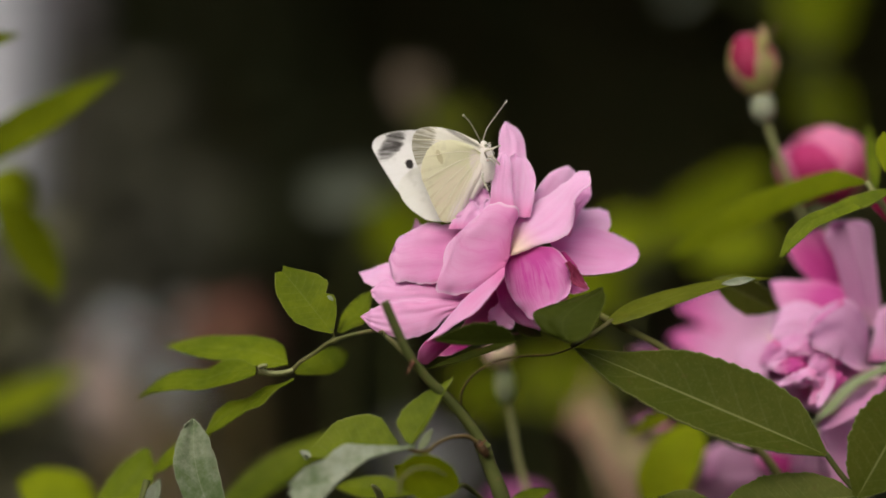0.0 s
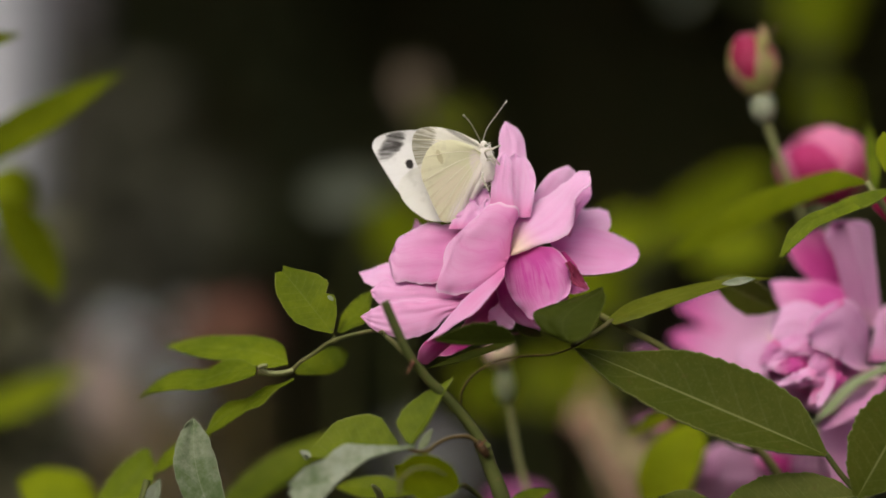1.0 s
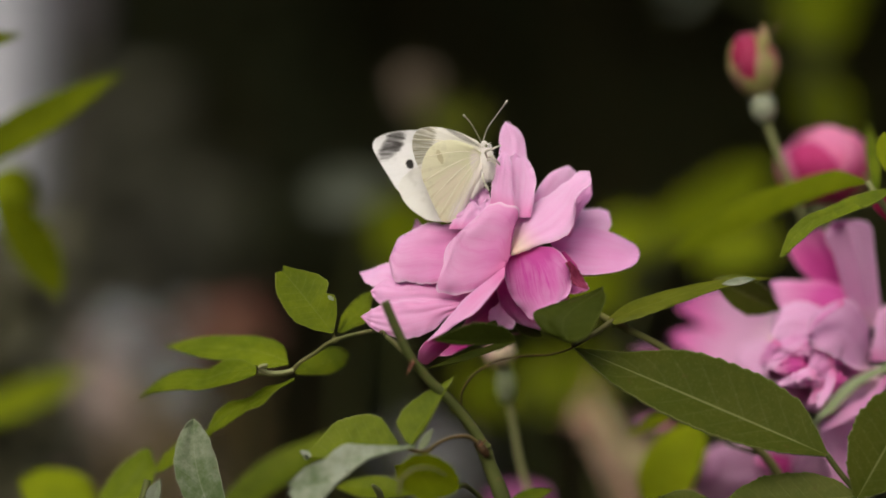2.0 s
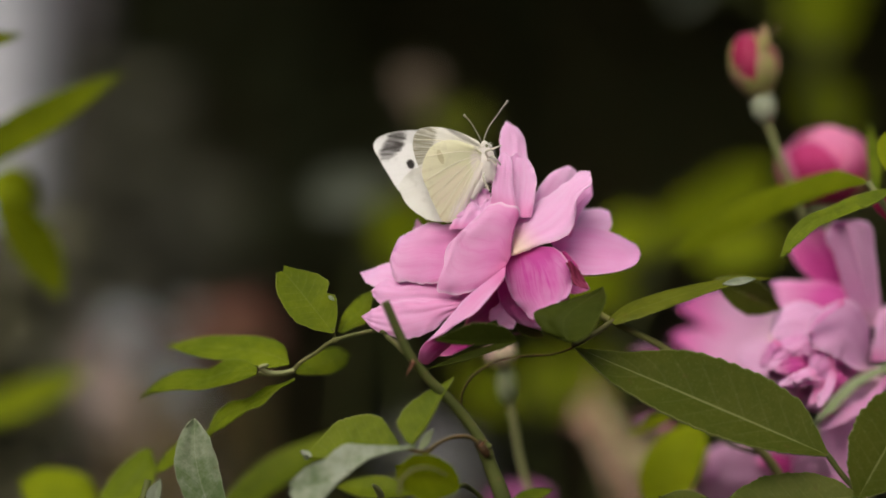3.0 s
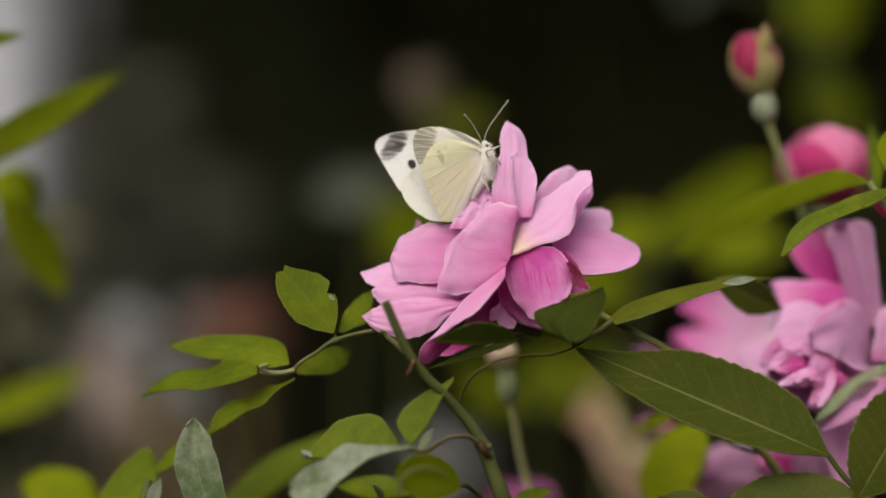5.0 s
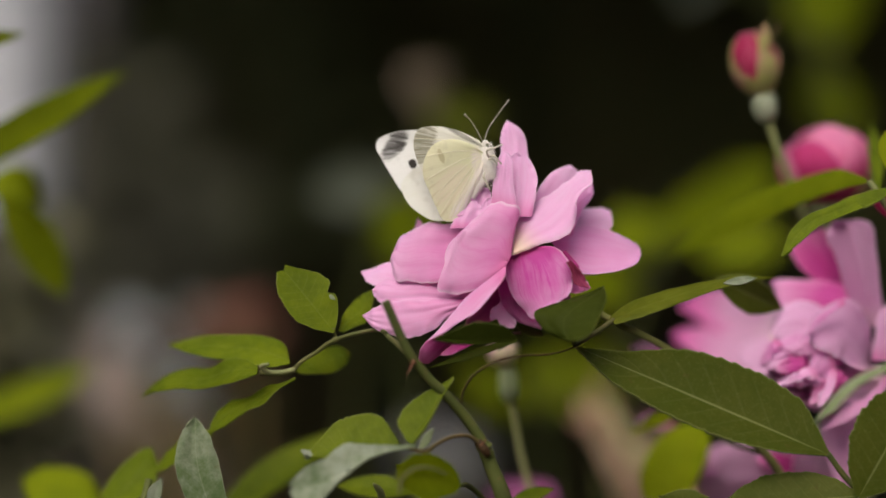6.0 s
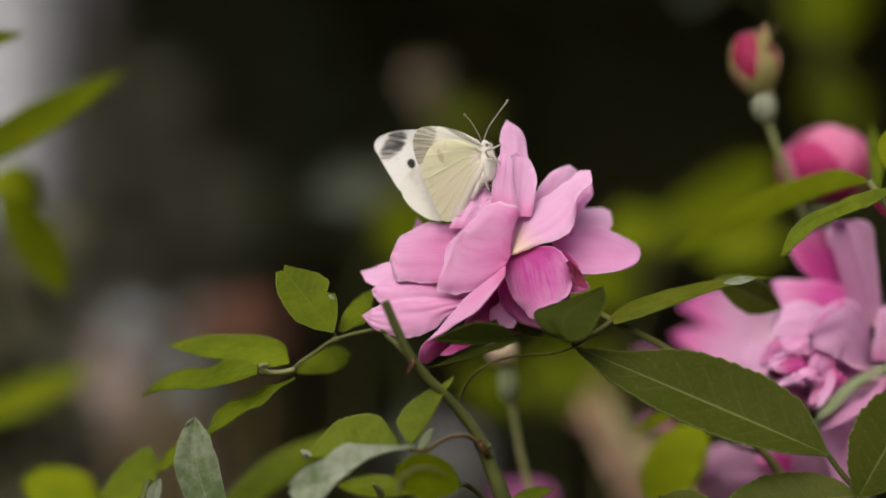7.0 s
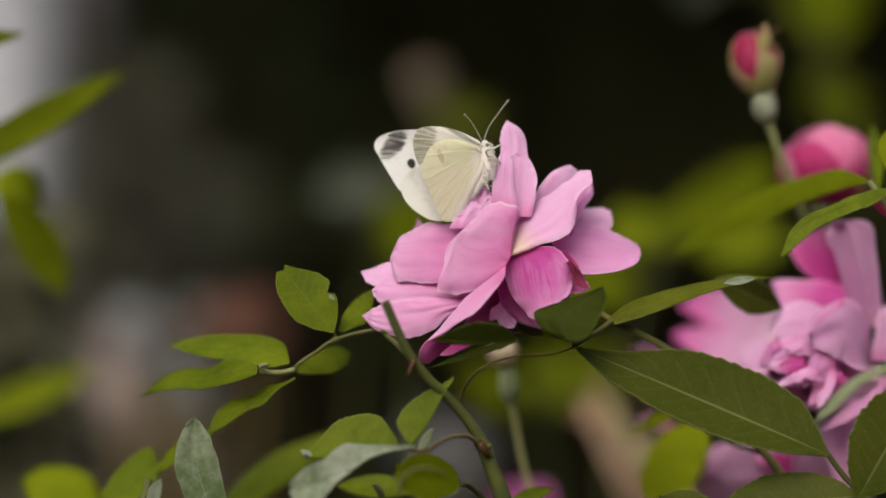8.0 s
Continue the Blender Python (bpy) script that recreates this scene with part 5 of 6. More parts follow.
def cross_shoot():
    s = thing("rose_shoot", (0.0545, 0.0040, 0.9752), "thin rose twig with narrow green leaves", "rose shoot", "shoots")
    tube("stem", s, CROSSTEM, [(0.0340, -0.0020, 0.9862), (0.0395, 0.0000, 0.9831), (0.0470, 0.0020, 0.9795), (0.0554, 0.0060, 0.9745), (0.0661, 0.0120, 0.9620), (0.0819, 0.0200, 0.9450), (0.0891, 0.0300, 0.9217), (0.0963, 0.0500, 0.7023), (0.1023, 0.0900, -0.02)], 0.0008, 0.0034, 9, 90)
    sheet("leaf", s, MIDGREEN, ((38.9, -16.6), (42.6, -13.7), (50, -10.8), (58, -8.8), (66.1, -7.3), (72.3, -6.7), (77.9, -7)),
          ((40.3, -17.9), (45.2, -16.4), (52.6, -14), (60.7, -11), (67.5, -8.9), (72.9, -7.7), (77.9, -7)), (-4, 2), (3, -2), belly=0.5, ruffle=0.3, seed=51, thick=0.00032)
    leaf(s, OLIVE, (0.0660, 0.0160, 0.9925), (0.0830, 0.0260, 0.9850), 0.0085, turn=-10, seed=54)
    leaf(s, SILVER, (0.0654, -0.0050, 0.9918), (0.0731, -0.0050, 0.9930), 0.0020, turn=20, seed=55, teeth=0)
    tube("petiole", s, TWIG, [(0.0301, -0.0130, 0.9777), (0.0350, -0.0080, 0.9801), (0.0399, -0.0030, 0.9832)], 0.0006, 0.0006, 8, 12)
    sheet("leaf", s, BRIGHT, ((51.9, -65.5), (51.2, -59.1), (53.7, -53), (58.6, -48.2), (63.2, -46.2), (67.7, -45.9)),
          ((60, -66.2), (64.6, -61.1), (67.8, -55), (68.9, -50), (67.7, -45.9)), (56, 66), (4, -3), belly=0.5, ruffle=0.5, seed=52, thick=0.00032)
    sheet("leaf", s, BRIGHT, ((57.6, -41.2), (54.2, -42.4), (51.2, -44.4), (47.6, -47.7)),
          ((58, -43.7), (54.5, -45.4), (51.5, -46.7), (47.6, -47.7)), (46, 52), (2, -2), seed=53, thick=0.00032)
    tube("petiole", s, STEM, [(0.0595, 0.0840, 0.9256), (0.0740, 0.0450, 0.9255), (0.0888, 0.0300, 0.9203)], 0.0007, 0.0008, 8, 14)
    tube("petiole", s, STEM, [(0.0635, 0.0400, 0.9582), (0.0695, 0.0300, 0.9525), (0.0764, 0.0180, 0.9504)], 0.0005, 0.0006, 8, 12)
    return s


def high_shoot():
    s = thing("rose_shoot", (0.1059, 0.0080, 1.0136), "arching rose shoot with long drooping leaves", "rose shoot", "shoots")
    tube("stem", s, PALESTEM, [(0.1016, 0.0080, 1.0161), (0.1038, 0.0080, 1.0130), (0.1106, 0.0100, 1.0028), (0.1180, 0.0200, 0.9643), (0.1267, 0.0500, 0.7023), (0.1345, 0.0900, -0.02)], 0.0008, 0.0036, 9, 80)
    sheet("leaf", s, LIME, ((101.4, 16.7), (98.4, 19.2), (92.6, 18.3), (84.3, 15.3), (75.7, 10.7), (68.1, 4.6), (61.8, -2.6)),
          ((101.4, 15.6), (98.4, 14.8), (92.6, 12.6), (85.8, 9.4), (78.6, 5.7), (70.4, 1.3), (61.8, -2.6)), (10, 84), (4, -4), belly=0.8, ruffle=0.4, seed=61, thick=0.00032)
    leaf(s, GREEN, (0.1068, 0.0040, 1.0138), (0.0800, -0.0040, 0.9984), 0.0133, turn=25, fold=0.12, wave=0.003, seed=62, shape=((0.05, 0.2, 0.29, 0.33, 0.39, 0.31, 0.01), (0.02, 0.04, -0.02, -0.08, -0.12, -0.05, 0.01)))
    leaf(s, LIME, (0.1075, 0.0000, 1.0155), (0.1053, 0.0060, 1.0276), 0.0059, turn=0, seed=63, shape=OVAL)
    tube("petiole", s, STEM, [(0.1075, 0.0000, 1.0155), (0.1090, 0.0050, 1.0109), (0.1109, 0.0100, 1.0028)], 0.0005, 0.0006, 8, 10)
    leaf(s, GREEN, (0.1059, 0.0200, 1.0132), (0.1107, 0.0580, 1.0321), 0.0037, turn=0, seed=64)
    petal(s, CERISE, (0.1100, 0.0140, 1.0056), (0.1050, 0.0120, 1.0131), 0.0055, turn=0, seed=65)
    return s


def far_left_shoot():
    s = thing("rose_shoot", (-0.1239, 0.0600, 1.0060), "out-reaching rose shoot with yellow-green leaves", "rose shoot", "shoots")
    tube("stem", s, STEM, [(-0.1181, 0.0600, 1.0163), (-0.1239, 0.0600, 1.0031), (-0.1303, 0.0700, 0.9316), (-0.1338, 0.0800, 0.6884), (-0.1377, 0.1000, -0.02)], 0.0009, 0.0036, 9, 70)
    tube("petiole", s, STEM, [(-0.1239, 0.0600, 1.0031), (-0.1348, 0.0700, 1.0151), (-0.1315, 0.0760, 1.0185), (-0.1313, 0.0600, 1.0501)], 0.0008, 0.0006, 8, 30)
    leaf(s, YELLOW, (-0.1315, 0.0760, 1.0182), (-0.0850, 0.0820, 1.0474), 0.0116, turn=28, sway=0.02, seed=71, shape=(0.6, 1.5, 1.0))
    leaf(s, YELLOW, (-0.1313, 0.0600, 1.0515), (-0.1092, 0.0560, 1.0552), 0.0050, turn=25, seed=72)
    tube("petiole", s, STEM, [(-0.1305, 0.1200, 1.0170), (-0.1253, 0.0750, 1.0107), (-0.1239, 0.0600, 1.0031)], 0.0007, 0.0009, 8, 10)
    leaf(s, LIME, (-0.1305, 0.1200, 1.0178), (-0.1151, 0.1240, 1.0155), 0.0123, turn=20, bend=0.15, curl=-0.3, seed=73, shape=OVAL)
    leaf(s, LIME, (-0.1252, 0.1080, 1.0151), (-0.1072, 0.1120, 0.9862), 0.0126, turn=0, sway=0.06, seed=74)
    leaf(s, LIME, (-0.1529, 0.1850, 0.9433), (-0.1097, 0.1950, 0.9621), 0.0115, turn=25, seed=75, shape=LONG)
    tube("petiole", s, STEM, [(-0.1529, 0.1850, 0.9433), (-0.1453, 0.1300, 0.9335), (-0.1310, 0.0720, 0.9239)], 0.0007, 0.0009, 8, 14)
    return s


left_twig(main_shoot())
for make in (low_shoot, bottom_shoot, right_shoot, cross_shoot, high_shoot, far_left_shoot):
    make()


# ---- ground and the dim garden behind ----
SOIL = plain_material("garden soil", (0.045, 0.035, 0.022), (0.028, 0.024, 0.014), 6, 0.95, 0.6, 0.01)
HEDGE = plain_material("hedge leaves", (0.094, 0.096, 0.036), (0.110, 0.108, 0.042), 3, 0.7, 0.2)
BARK = plain_material("pale bark", (0.49, 0.51, 0.57), (0.38, 0.40, 0.45), 12, 0.85, 0.5, 0.004)
DIMBARK = plain_material("bark tinted as the shaded side", (0.150, 0.140, 0.150), (0.105, 0.100, 0.105), 12, 0.85, 0.5, 0.004)
DULL = plain_material("withered petals", (0.24, 0.185, 0.145), (0.17, 0.145, 0.105), 30, 0.9, clear=0.2)
DRY = plain_material("dry flower heads", (0.52, 0.29, 0.22), (0.38, 0.25, 0.16), 30, 0.9, clear=0.2)


def ground():
    g = new("ground", bpy.data.meshes.new("ground"))
    n, size = 60, 60.0
    xs = np.linspace(-1, 1, n)
    verts = [(size * a * abs(a) ** 1.5, size * b * abs(b) ** 1.5, 0.03 * noise.noise(Vector((size * a * abs(a) ** 1.5, size * b * abs(b) ** 1.5, 0)))) for b in xs for a in xs]
    g.data.from_pydata(verts, [], grid_faces(n, n))
    g.data.materials.append(SOIL)
    tagged(g, "dark bare garden soil under the shrubs", "ground", kind="structure")


def leaf_cloud(name, count, place, size, material, label, category, seed):
    """Many small folded leaves; place(rnd) gives a spot."""
    rnd = random.Random(seed)
    verts, faces = [], []
    for k in range(count):
        c = Vector(place(rnd))
        a = Vector((rnd.gauss(0, 1), rnd.gauss(0, 1), rnd.gauss(0, 0.7))).normalized()
        b = a.orthogonal().normalized()
        b = Matrix.Rotation(rnd.uniform(0, 6.28), 3, a) @ b
        n = a.cross(b)
        l, w = size * rnd.uniform(0.6, 1.3), size * 0.5 * rnd.uniform(0.7, 1.2)
        i = len(verts)
        verts += [c, c + a * l * 0.45 + b * w * 0.5 + n * w * 0.15, c + a * l, c + a * l * 0.45 - b * w * 0.5 + n * w * 0.15]
        faces += [(i, i + 1, i + 2), (i, i + 2, i + 3)]
    me = bpy.data.meshes.new(name)
    me.from_pydata([tuple(v) for v in verts], [], faces)
    me.materials.append(material)
    return tagged(new(name, me), label, category, kind="stuff")


def hedge_side(name, middle, along, height, thick, count, size, seed, label):
    """One side of the hedge: a bumpy dense core with leaves standing out of it."""
    mid, way = Vector(middle), Vector(along)
    out = Vector((way.y, -way.x, 0)).normalized()
    half = way.length

    def spot(x, z):
        return mid + way * x + Vector((0, 0, z)) + out * (0.4 * noise.noise(Vector((x * half * 1.3, seed, z * 1.3))))

    def place(rnd):
        return spot(rnd.uniform(-1, 1), rnd.uniform(0, height)) + out * (rnd.random() ** 2 * thick)

    h = leaf_cloud(name, count, place, size, HEDGE, label, "hedge", seed)
    nu, nv = 48, 16
    core = [spot(-1 + 2 * i / (nu - 1), height * j / (nv - 1)) for j in range(nv) for i in range(nu)]
    me = bpy.data.meshes.new("hedge_core")
    me.from_pydata([tuple(p) for p in core], [], grid_faces(nu, nv))
    me.materials.append(HEDGE)
    c = new("hedge_core", me)
    c.parent = h
    return h


def canopy_at(x, y):
    return 2.30 + 0.2 * noise.noise(Vector((x, y, 4))) + 0.2 * (y - 1.3)


def canopy_spot(rnd):
    x, y = rnd.uniform(-5, 5), rnd.uniform(1.3, 5)
    return x, y, canopy_at(x, y) - rnd.random() * 0.35


ground()
hedge_side("hedge", (0, 4.2, 0), (5.2, 0, 0), 3.6, 0.5, 16000, 0.10, 1, "dense dark green hedge in deep shade")
# These three hedges stay out of view, added to cut low sky light.
hedge_side("hedge", (5.0, 0, 0), (0, 5.0, 0), 3.0, 0.5, 6000, 0.15, 2, "unseen hedge added at the side to block sky light")
hedge_side("hedge", (0, -4.5, 0), (-5.2, 0, 0), 2.6, 0.5, 6000, 0.15, 3, "unseen hedge added behind the camera to block sky light")
hedge_side("hedge", (-5.0, 0, 0), (0, -5.0, 0), 3.0, 0.5, 6000, 0.15, 4, "unseen hedge added at the side to block sky light")
# Out of view: a leaf roof added only to keep daylight off the hedge behind.
crown = leaf_cloud("tree_canopy", 16000, canopy_spot, 0.13, HEDGE, "unseen leafy roof added to shade the background", "foliage", 5)
me = bpy.data.meshes.new("canopy_core")
me.from_pydata([(x, y, canopy_at(x, y)) for y in np.linspace(1.3, 5.2, 14) for x in np.linspace(-5.2, 5.2, 30)], [], grid_faces(30, 14))
me.materials.append(HEDGE)
new("canopy_core", me).parent = crown


DULLGREEN = leaf_material("leaf dull grey green", (0.090, 0.104, 0.082), (0.070, 0.082, 0.062), (0.11, 0.12, 0.10), clear=0.1)


def back_shoot(at, label, stem, leaves, mat=None):
    s = thing("rose_shoot", at, label, "rose shoot", "shoots behind")
    tube("stem", s, STEM, stem, 0.001, 0.004, 8, 50)
    for k, (m, base, tip, width, turn) in enumerate(leaves):
        leaf(s, m, base, tip, width, turn=turn, seed=200 + k, shape=OVAL)
    return s


back_shoot((0.0663, 0.3400, 0.9750), "blurred rose shoot with broad yellow-green leaves", [(0.0831, 0.3400, 1.0044), (0.0705, 0.3400, 0.9750), (0.0585, 0.3500, 0.8390), (0.0463, 0.3600, -0.02)], [
    (YELLOW, (0.0726, 0.3400, 0.9981), (0.1260, 0.3600, 1.0310), 0.0200, 25), (LIME, (0.0926, 0.3300, 0.9971), (0.1237, 0.3300, 1.0033), 0.0187, 20),
    (YELLOW, (0.0705, 0.3400, 0.9834), (0.0373, 0.3500, 0.9875), 0.0231, 20), (LIME, (0.0840, 0.3500, 1.0045), (0.0585, 0.3500, 1.0045), 0.0189, 20)])
back_shoot((-0.0176, 0.3400, 0.9750), "blurred rose shoot with one yellow-green leaf", [(-0.0176, 0.3400, 0.9918), (-0.0166, 0.3400, 0.9750), (-0.0093, 0.3500, 0.8390), (-0.0051, 0.3600, -0.02)], [
    (YELLOW, (0.0034, 0.3400, 0.9855), (-0.0246, 0.3500, 1.0172), 0.0262, 20)])
back_shoot((0.1494, 0.4200, 1.0321), "tall blurred rose shoot with yellow-green leaves", [(0.1517, 0.4200, 1.0868), (0.1563, 0.4200, 1.0321), (0.1663, 0.4400, 0.8237), (0.1824, 0.4800, -0.02)], [
    (YELLOW, (0.1563, 0.4200, 1.0811), (0.1544, 0.4300, 1.1199), 0.0342, -30), (YELLOW, (0.1704, 0.4800, 1.0470), (0.1570, 0.4900, 1.0730), 0.0300, 40)])
back_shoot((0.0333, 0.4200, 0.9273), "blurred rose shoot low behind the flower", [(0.0333, 0.4200, 0.9410), (0.0378, 0.4200, 0.9182), (0.0479, 0.4400, 0.7772), (0.0521, 0.4800, -0.02)], [
    (YELLOW, (0.0742, 0.4200, 0.9464), (0.0286, 0.4300, 0.9480), 0.0260, 20), (YELLOW, (0.0276, 0.4200, 0.9330), (0.0071, 0.4300, 0.9508), 0.0150, 20), (MIDGREEN, (0.0378, 0.4200, 0.9349), (0.0660, 0.4300, 0.9588), 0.0172, 20)])
back_shoot((-0.0436, 0.4600, 1.0239), "blurred shoot with a pale grey-green leaf", [(-0.0230, 0.4600, 1.0300), (-0.0341, 0.4600, 0.9860), (-0.0246, 0.4600, 0.7492), (-0.0199, 0.4600, -0.02)], [
    (DULLGREEN, (-0.0195, 0.4600, 1.0278), (-0.0560, 0.4600, 1.0208), 0.0180, 10)])
back_shoot((0.1338, 0.5600, 1.1195), "blurred high shoot with a dull grey leaf", [(0.1221, 0.5600, 1.1273), (0.1416, 0.5600, 1.1195), (0.1908, 0.5600, 1.0366), (0.2375, 0.5600, 0.7254), (0.2427, 0.5600, -0.02)], [
    (DULLGREEN, (0.1221, 0.5600, 1.1273), (0.1058, 0.5600, 1.1123), 0.0093, 10)])


def faded_rose(at, tip, width, stem, label, m):
    r = thing("rose", at, label, "rose", "roses")
    for k in range(9):
        g = 2.4 * k
        out = Vector((math.cos(g), math.sin(g), 0)) * width * (0.15 + 0.04 * k)
        petal(r, m, at, Vector(tip) + out, width * 0.6, turn=30 * math.sin(g), cup=0.3, seed=300 + k)
    tube("stem", r, STEM, stem, 0.0015, 0.004, 8, 40)


faded_rose((-0.0101, 0.4800, 1.0545), (-0.0118, 0.4800, 1.0765), 0.0140, [(-0.0101, 0.4800, 1.0545), (0.0014, 0.4800, 1.0437), (0.0141, 0.7700, 0.8593), (0.0204, 0.7800, -0.02)], "faded brown-pink rose far behind the butterfly", DULL)
back_shoot((0.0039, 0.4800, 1.0340), "dim shoot with a dull olive leaf", [(0.0039, 0.4800, 1.0461), (0.0063, 0.4800, 1.0268), (0.0172, 0.7700, 0.7673), (0.0204, 0.7800, -0.02)], [
    (MIDGREEN, (0.0075, 0.4800, 1.0461), (-0.0058, 0.4800, 1.0606), 0.0135, 20), (MIDGREEN, (0.0068, 0.4800, 1.0437), (0.0159, 0.4800, 1.0606), 0.0111, 20)])
faded_rose((0.0250, 0.2000, 0.9133), (0.0232, 0.2000, 0.9240), 0.0158, [(0.0254, 0.2000, 0.9133), (0.0216, 0.1600, 0.8715), (0.0254, 0.1800, 0.5552), (0.0254, 0.1800, -0.02)], "magenta rose low behind the stems", MAGENTA)
faded_rose((-0.2367, 0.7000, 0.9538), (-0.2323, 0.7000, 0.9596), 0.0204, [(-0.2367, 0.7000, 0.9538), (-0.2396, 0.7000, 0.7793), (-0.2396, 0.7000, -0.02)], "pink rose far off at the bed's edge", ROSE)

def down(point, lean=0.02):
    """A stem's course from a point to the ground."""
    x, y, z = point
    return [(x, y, z), (x + lean * 0.3, y, z * 0.66), (x + lean * 0.7, y, z * 0.33), (x + lean, y, -0.02)]


# pale trunk far to the left
trunk = thing("tree_trunk", (-0.2900, 0.9000, -0.02), "slender pale grey tree trunk", "tree")
tube("trunk", trunk, BARK, [(-0.2900, 0.9000, -0.02), (-0.2795, 0.9000, 0.7452), (-0.2710, 0.9000, 1.0000), (-0.2645, 0.9000, 1.1816), (-0.2650, 0.9200, 2.3410)], 0.036, 0.030, 20, 60, 0.12)
tube("limb", trunk, BARK, [(-0.2665, 0.9050, 1.5528), (-0.3028, 0.9300, 1.9046), (-0.4188, 0.9800, 2.5003)], 0.014, 0.009, 12, 20, 0.1)

# Added second trunk: its dim bark colour plays the pale trunk's shaded side.
dim = thing("tree_trunk", (-0.3250, 1.5000, -0.02), "darker trunk added as the pale trunk's shaded side", "tree")
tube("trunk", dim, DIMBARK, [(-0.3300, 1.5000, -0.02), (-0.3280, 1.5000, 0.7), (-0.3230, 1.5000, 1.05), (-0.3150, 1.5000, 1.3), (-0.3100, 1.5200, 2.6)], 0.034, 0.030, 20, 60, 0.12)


def flower_head(parent, at, r, material, seed):
    """A rounded head of many small florets."""
    rnd = random.Random(seed)
    verts, faces = [], []
    for k in range(240):
        d = Vector((rnd.gauss(0, 1), rnd.gauss(0, 1), rnd.gauss(0, 1))).normalized()
        c = Vector(at) + d * r * rnd.uniform(0.75, 1.0)
        a = d.orthogonal().normalized()
        a = Matrix.Rotation(rnd.uniform(0, 6.28), 3, d) @ a
        b = d.cross(a)
        s = r * rnd.uniform(0.16, 0.26)
        i = len(verts)
        verts += [c + a * s + d * s * 0.3, c + b * s, c - a * s + d * s * 0.3, c - b * s, c - d * s * 0.4]
        faces += [(i, i + 1, i + 4), (i + 1, i + 2, i + 4), (i + 2, i + 3, i + 4), (i + 3, i, i + 4)]
    part("flower_head", verts, faces, material, parent)


MAUVE = plain_material("florets mauve grey", (0.70, 0.58, 0.55), (0.48, 0.41, 0.38), 20, 0.9, clear=0.2)
PALE = plain_material("florets blue white", (0.50, 0.53, 0.56), (0.38, 0.41, 0.44), 20, 0.9, clear=0.2)
RUSSET = plain_material("florets russet", (0.32, 0.14, 0.11), (0.22, 0.12, 0.09), 20, 0.9, clear=0.2)
# ASH darkened: these heads stand in the sun, their shade is in the colour.
SLATE = plain_material("florets slate", (0.26, 0.265, 0.285), (0.18, 0.185, 0.20), 20, 0.9)
ASH = plain_material("florets blue grey", (0.42, 0.45, 0.46), (0.32, 0.34, 0.34), 20, 0.9, clear=0.2)


def flowering_shrub(label, heads, bark):
    at = Vector(heads[0][0])
    s = thing("flowering_shrub", (at.x, at.y, 0.0), label, "shrub", "shrubs")
    for k, (c, r, m) in enumerate(heads):
        flower_head(s, c, r, m, 400 + k)
        tube("stem", s, bark, down(c), 0.0012, 0.0026, 6, 16)
    return s


flowering_shrub("shrub with faded mauve and russet flower heads", [
    ((-0.1407, 0.5200, 0.9640), 0.0110, PALE), ((-0.1333, 0.5600, 0.9562), 0.0104, ASH), ((-0.1045, 0.5600, 0.9600), 0.0150, RUSSET), ((-0.0870, 0.6000, 0.9560), 0.0090, RUSSET), ((-0.1180, 0.5800, 0.9680), 0.0070, ASH),
    ((-0.1140, 0.5000, 0.9474), 0.0059, PALE), ((-0.1211, 0.5200, 0.9352), 0.0065, ASH), ((-0.1138, 0.5600, 0.9277), 0.0062, PALE), ((-0.1698, 0.7000, 0.9421), 0.0145, MAUVE), ((-0.1567, 0.7000, 0.9349), 0.0134, MAUVE),
    ((-0.1716, 0.6400, 0.9171), 0.0183, MAUVE), ((-0.1550, 0.6400, 0.9088), 0.0172, MAUVE), ((-0.1429, 0.6800, 0.9001), 0.0115, MAUVE), ((-0.1869, 0.6400, 0.9005), 0.0183, MAUVE), ((-0.1240, 0.4300, 0.9542), 0.006, PALE), ((-0.1056, 0.4300, 0.9423), 0.005, PALE), ((-0.1343, 0.4300, 0.9367), 0.006, MAUVE), ((-0.1213, 0.4400, 0.9635), 0.005, RUSSET), ((-0.0799, 0.4400, 0.9751), 0.006, RUSSET),
    ((-0.1378, 0.7000, 0.8723), 0.0174, MAUVE)], BROWNSTEM)
def dry_stalks():
    s = thing("dry_shrub", (0.0780, 0.3000, 0.0), "clump of dry brown-pink stalks with withered leaves", "shrub", "shrubs")
    rnd = random.Random(31)
    for k in range(12):
        x, y = 0.0450 + 0.0030 * k + rnd.uniform(-0.002, 0.002), rnd.uniform(0.20, 0.36)
        top = Vector((x, y, 0.957 - 0.0022 * k - rnd.uniform(0, 0.018)))
        low = Vector((x + 0.040 + rnd.uniform(-0.008, 0.012), y, 0.86))
        tube("stalk", s, (DRYSTEM, DRYSTEM, LOWSTEM, DRYSTEM)[k % 4], [top, top.lerp(low, 0.5) + Vector((rnd.uniform(-0.003, 0.003), 0, 0)), low, (low.x + 0.01, y, 0.4), (low.x + 0.015, y, -0.02)], 0.0009, 0.0028, 7, 24)
        for q in range(4):
            c = top.lerp(low, rnd.uniform(0.02, 0.4))
            tip = c + Vector((rnd.uniform(-0.008, 0.006), rnd.uniform(-0.006, 0.006), rnd.uniform(-0.004, 0.016)))
            blade("withered_leaf", s, DRY, c, tip, rnd.uniform(0.0014, 0.0030), turn=rnd.uniform(-30, 40), bend=0.1, curl=0.1, seed=500 + 3 * k + q, nu=7, nv=11)
    return s


DRYSTEM = stem_material("dry stalk tan", (0.60, 0.40, 0.31), (0.44, 0.33, 0.22), (0.60, 0.38, 0.30))
dry_stalks()
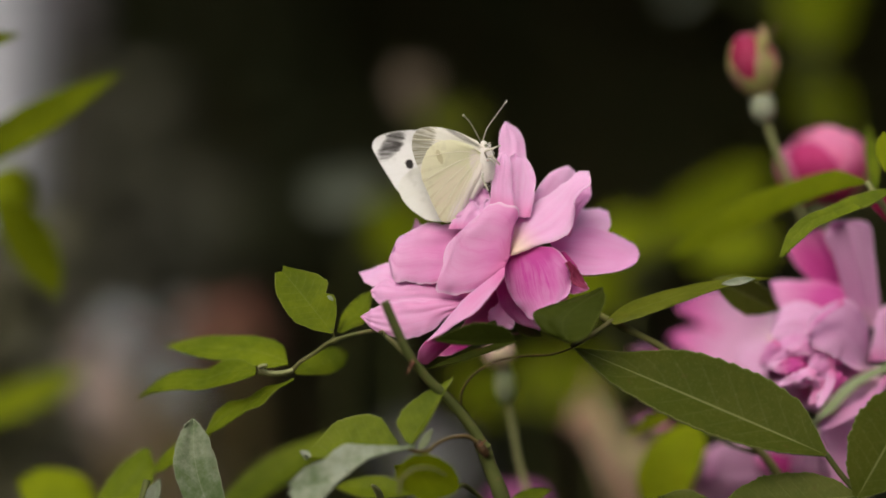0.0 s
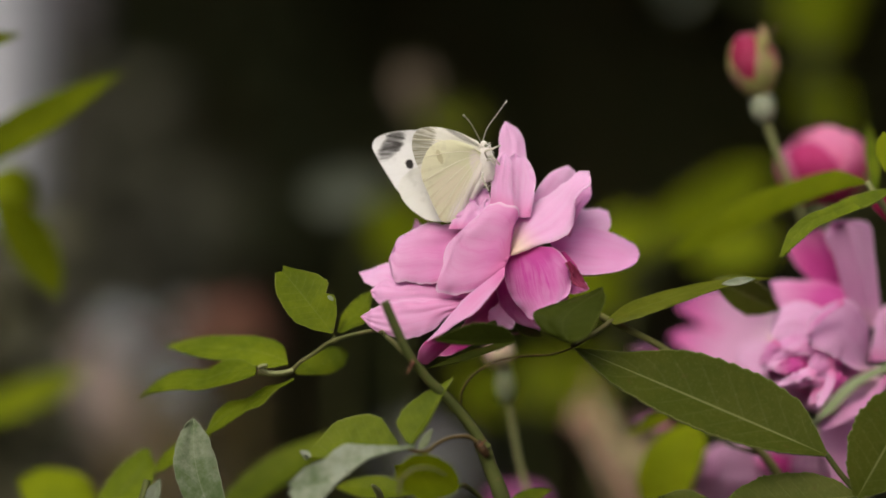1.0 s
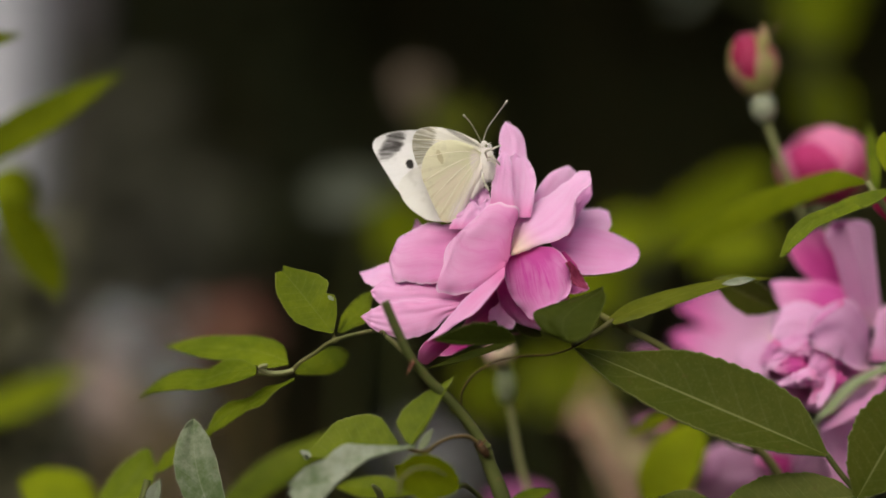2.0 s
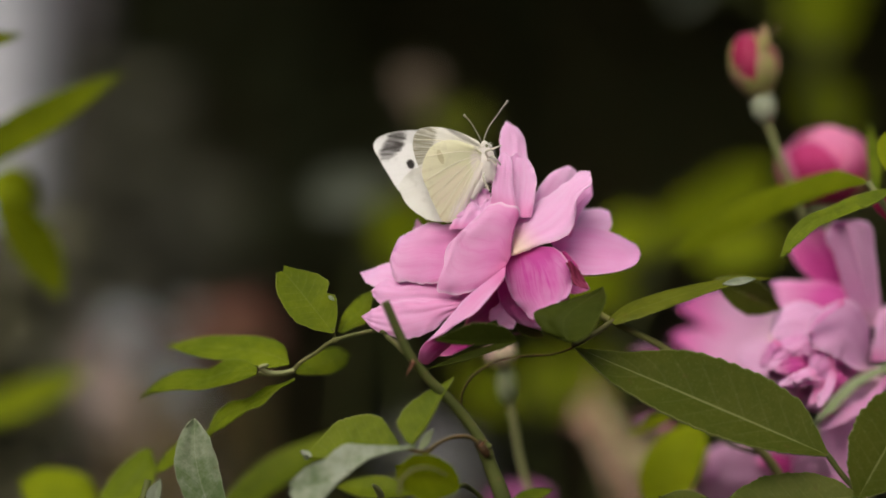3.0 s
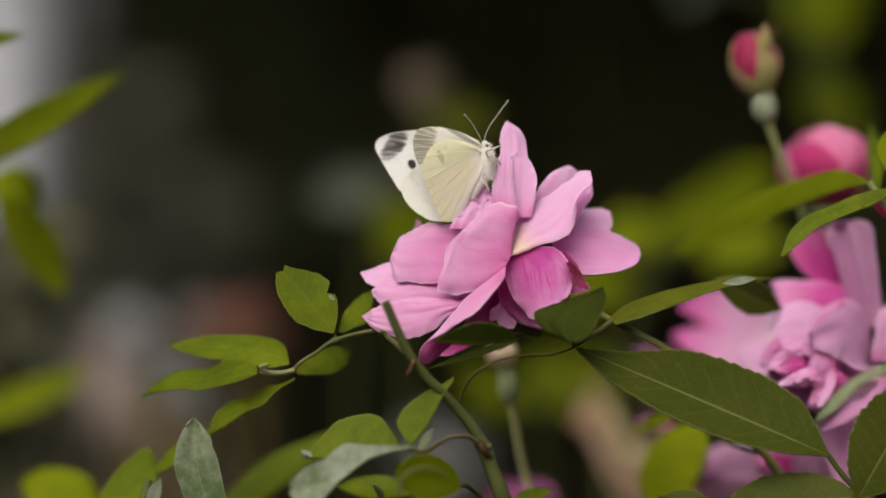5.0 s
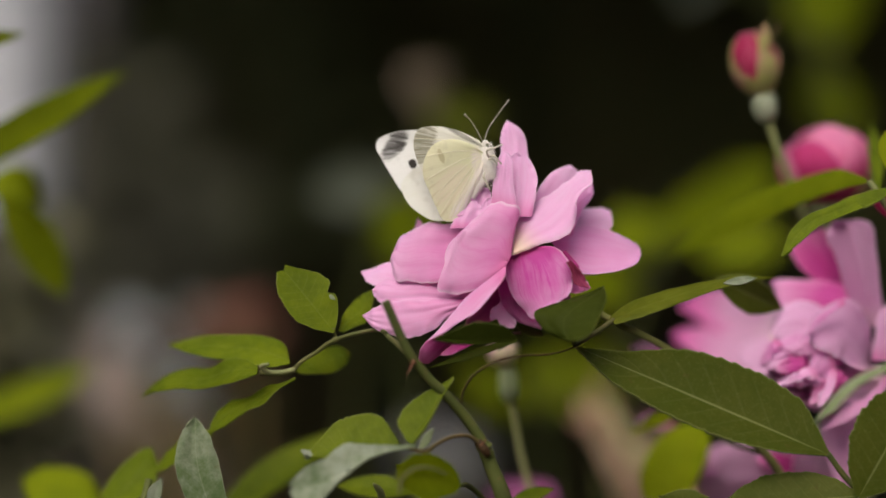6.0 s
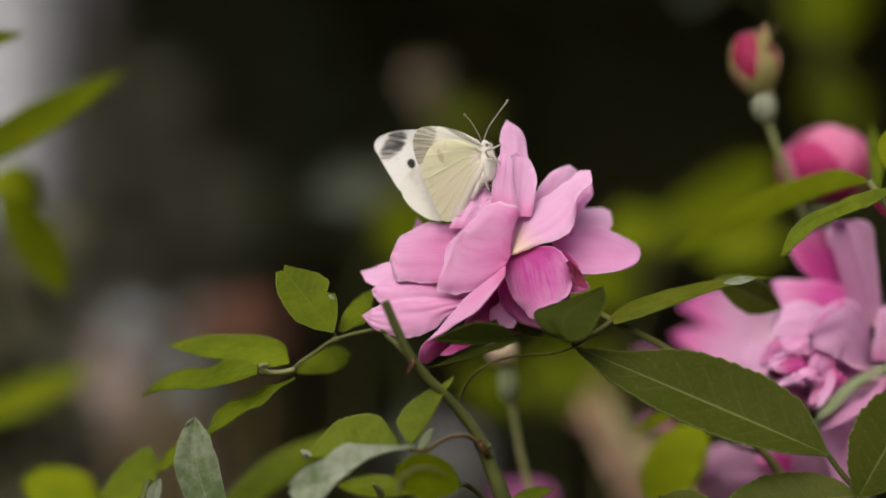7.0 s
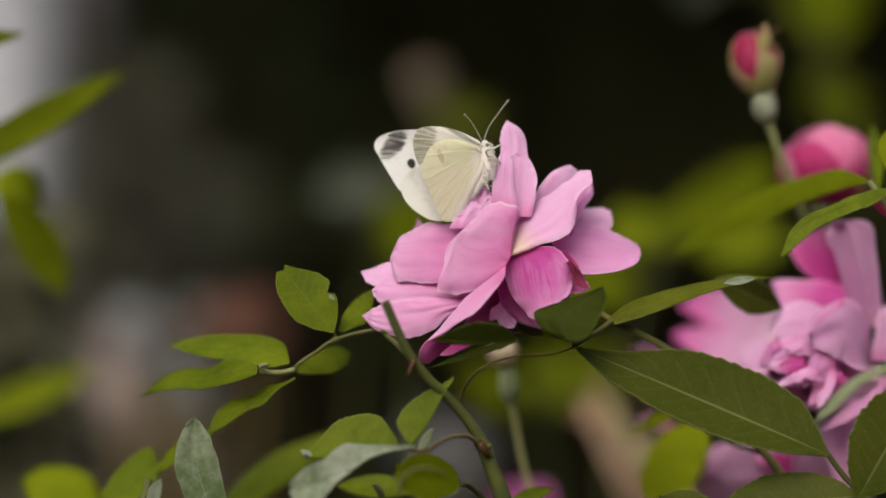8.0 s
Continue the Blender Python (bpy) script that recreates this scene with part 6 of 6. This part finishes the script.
flowering_shrub("shrub with darkened blue-grey flower heads", [
    ((0.0057, 1.0000, 0.8588), 0.0179, SLATE), ((-0.0144, 1.0500, 0.8655), 0.0166, SLATE)], BROWNSTEM)


def twig_spot(rnd):
    z = 1.0 + rnd.gauss(0.012, 0.060)
    return -0.255 + (1.05 - z) * 0.35 + rnd.gauss(0, 0.024), 1.3 + rnd.gauss(0, 0.1), z


GREYLEAF = plain_material("grey-brown leaves", (0.115, 0.112, 0.085), (0.050, 0.052, 0.034), 5, 0.6)
shrub = leaf_cloud("grey_shrub", 230, twig_spot, 0.06, GREYLEAF, "loose shrub with grey-brown leaves", "shrub", 8)


def edge_spot(rnd):
    return Vector((-0.1892, 0.4800, 0.9423)) + Vector((rnd.uniform(-0.045, 0.018), rnd.gauss(0, 0.04), rnd.uniform(-0.10, 0.08) - abs(rnd.gauss(0, 0.02))))


def low_spot(rnd):
    x = rnd.uniform(-0.50, 0.85)
    return x, rnd.uniform(3.4, 3.7), rnd.uniform(0.2, 0.97 + 0.06 * noise.noise(Vector((x * 6, 0, 7))))


def dim_spot(rnd):
    x = rnd.uniform(-0.36, -0.12)
    return x, rnd.uniform(2.3, 2.7), rnd.uniform(0.98, 1.42)


# Filler leaves lift the black background; their shade is in the colour.
DIMGREEN = plain_material("leaves coloured dim for shade", (0.038, 0.046, 0.017), (0.022, 0.028, 0.010), 6, 0.8)
shade = leaf_cloud("shade_shrub", 420, dim_spot, 0.06, DIMGREEN, "loose dim foliage added to lift the dark background", "shrub", 14)


def deep_spot(rnd):
    x = rnd.uniform(-0.10, 0.40)
    return x, rnd.uniform(2.5, 2.9), rnd.uniform(1.02, 1.45)


deep_shade = leaf_cloud("shade_shrub", 110, deep_spot, 0.06, DIMGREEN, "sparse dim foliage added to lift the dark background", "shrub", 15)
for plant, x, y in ((shade, -0.31, 2.5), (shade, -0.24, 2.4), (shade, -0.16, 2.6), (deep_shade, 0.02, 2.7), (deep_shade, 0.20, 2.6), (deep_shade, 0.33, 2.8)):
    tube("stem", plant, PETIOLE, [(x + 0.03, y, -0.02), (x + 0.01, y, 0.5), (x, y, 0.95), (x - 0.02, y, 1.4)], 0.007, 0.003, 8, 24)


# Near-black leaves added where the low background is only in shade.
SHADEMASS = plain_material("leaves coloured as deep shade", (0.026, 0.030, 0.012), (0.018, 0.022, 0.008), 20, 0.8)
leaf_cloud("dark_shrub", 9000, low_spot, 0.09, SHADEMASS, "dark leaf mass added in place of low background shade", "shrub", 12)


DIMLEAF = plain_material("dim green leaves", (0.150, 0.148, 0.090), (0.10, 0.10, 0.06), 20, 0.7)
leaf_cloud("edging_shrub", 420, edge_spot, 0.035, DIMLEAF, "dull green shrub in front of the pale trunk", "shrub", 9)


# ---- what moves ----
def motions():
    foot = Vector(white_butterfly.location)
    rows = [(0.0, 0), (0.5, 0), (1.0, 0), (1.5, 0.0), (3.0, 0.05), (3.5, 0.1), (4.0, 0.1), (4.5, 0.1), (6.0, 0.15), (6.5, 0.1), (7.0, 0.05), (7.5, -0.05), (8.0, 0.05)]
    walk(white_butterfly, [(t, Matrix.Translation(foot + Vector((dx / 5000, 0, 0)))) for t, dx in rows])
    # the flowers behind shift against the eye's drift to hold still in its view
    for plant in view_held:
        at, counter = Vector(plant.location), plant.location.y / REACH
        walk(plant, [(t, Matrix.Translation(at - Vector((ex, 0, ez)) * (counter / 1000))) for t, ex, ez, _, _ in DRIFT])
    # the far wings open and close by a few degrees about the body's length
    sway = [(0.0, 0.0), (0.5, -0.3), (1.0, 0.0), (1.5, 0.0), (3.0, 0.6), (3.5, 2.2), (4.0, 2.0), (4.5, 2.2), (6.0, 3.2), (6.5, 2.8), (7.0, 1.6), (7.5, -0.6), (8.0, 1.0)]
    axis = Vector((-0.30, 0, -1)).normalized()
    for w in white_butterfly.children:
        if w.name.startswith("far_"):
            at = Vector(w.location)
            walk(w, [(t, Matrix.Translation(at) @ Matrix.Rotation(radians(a), 4, axis)) for t, a in sway])


motions()
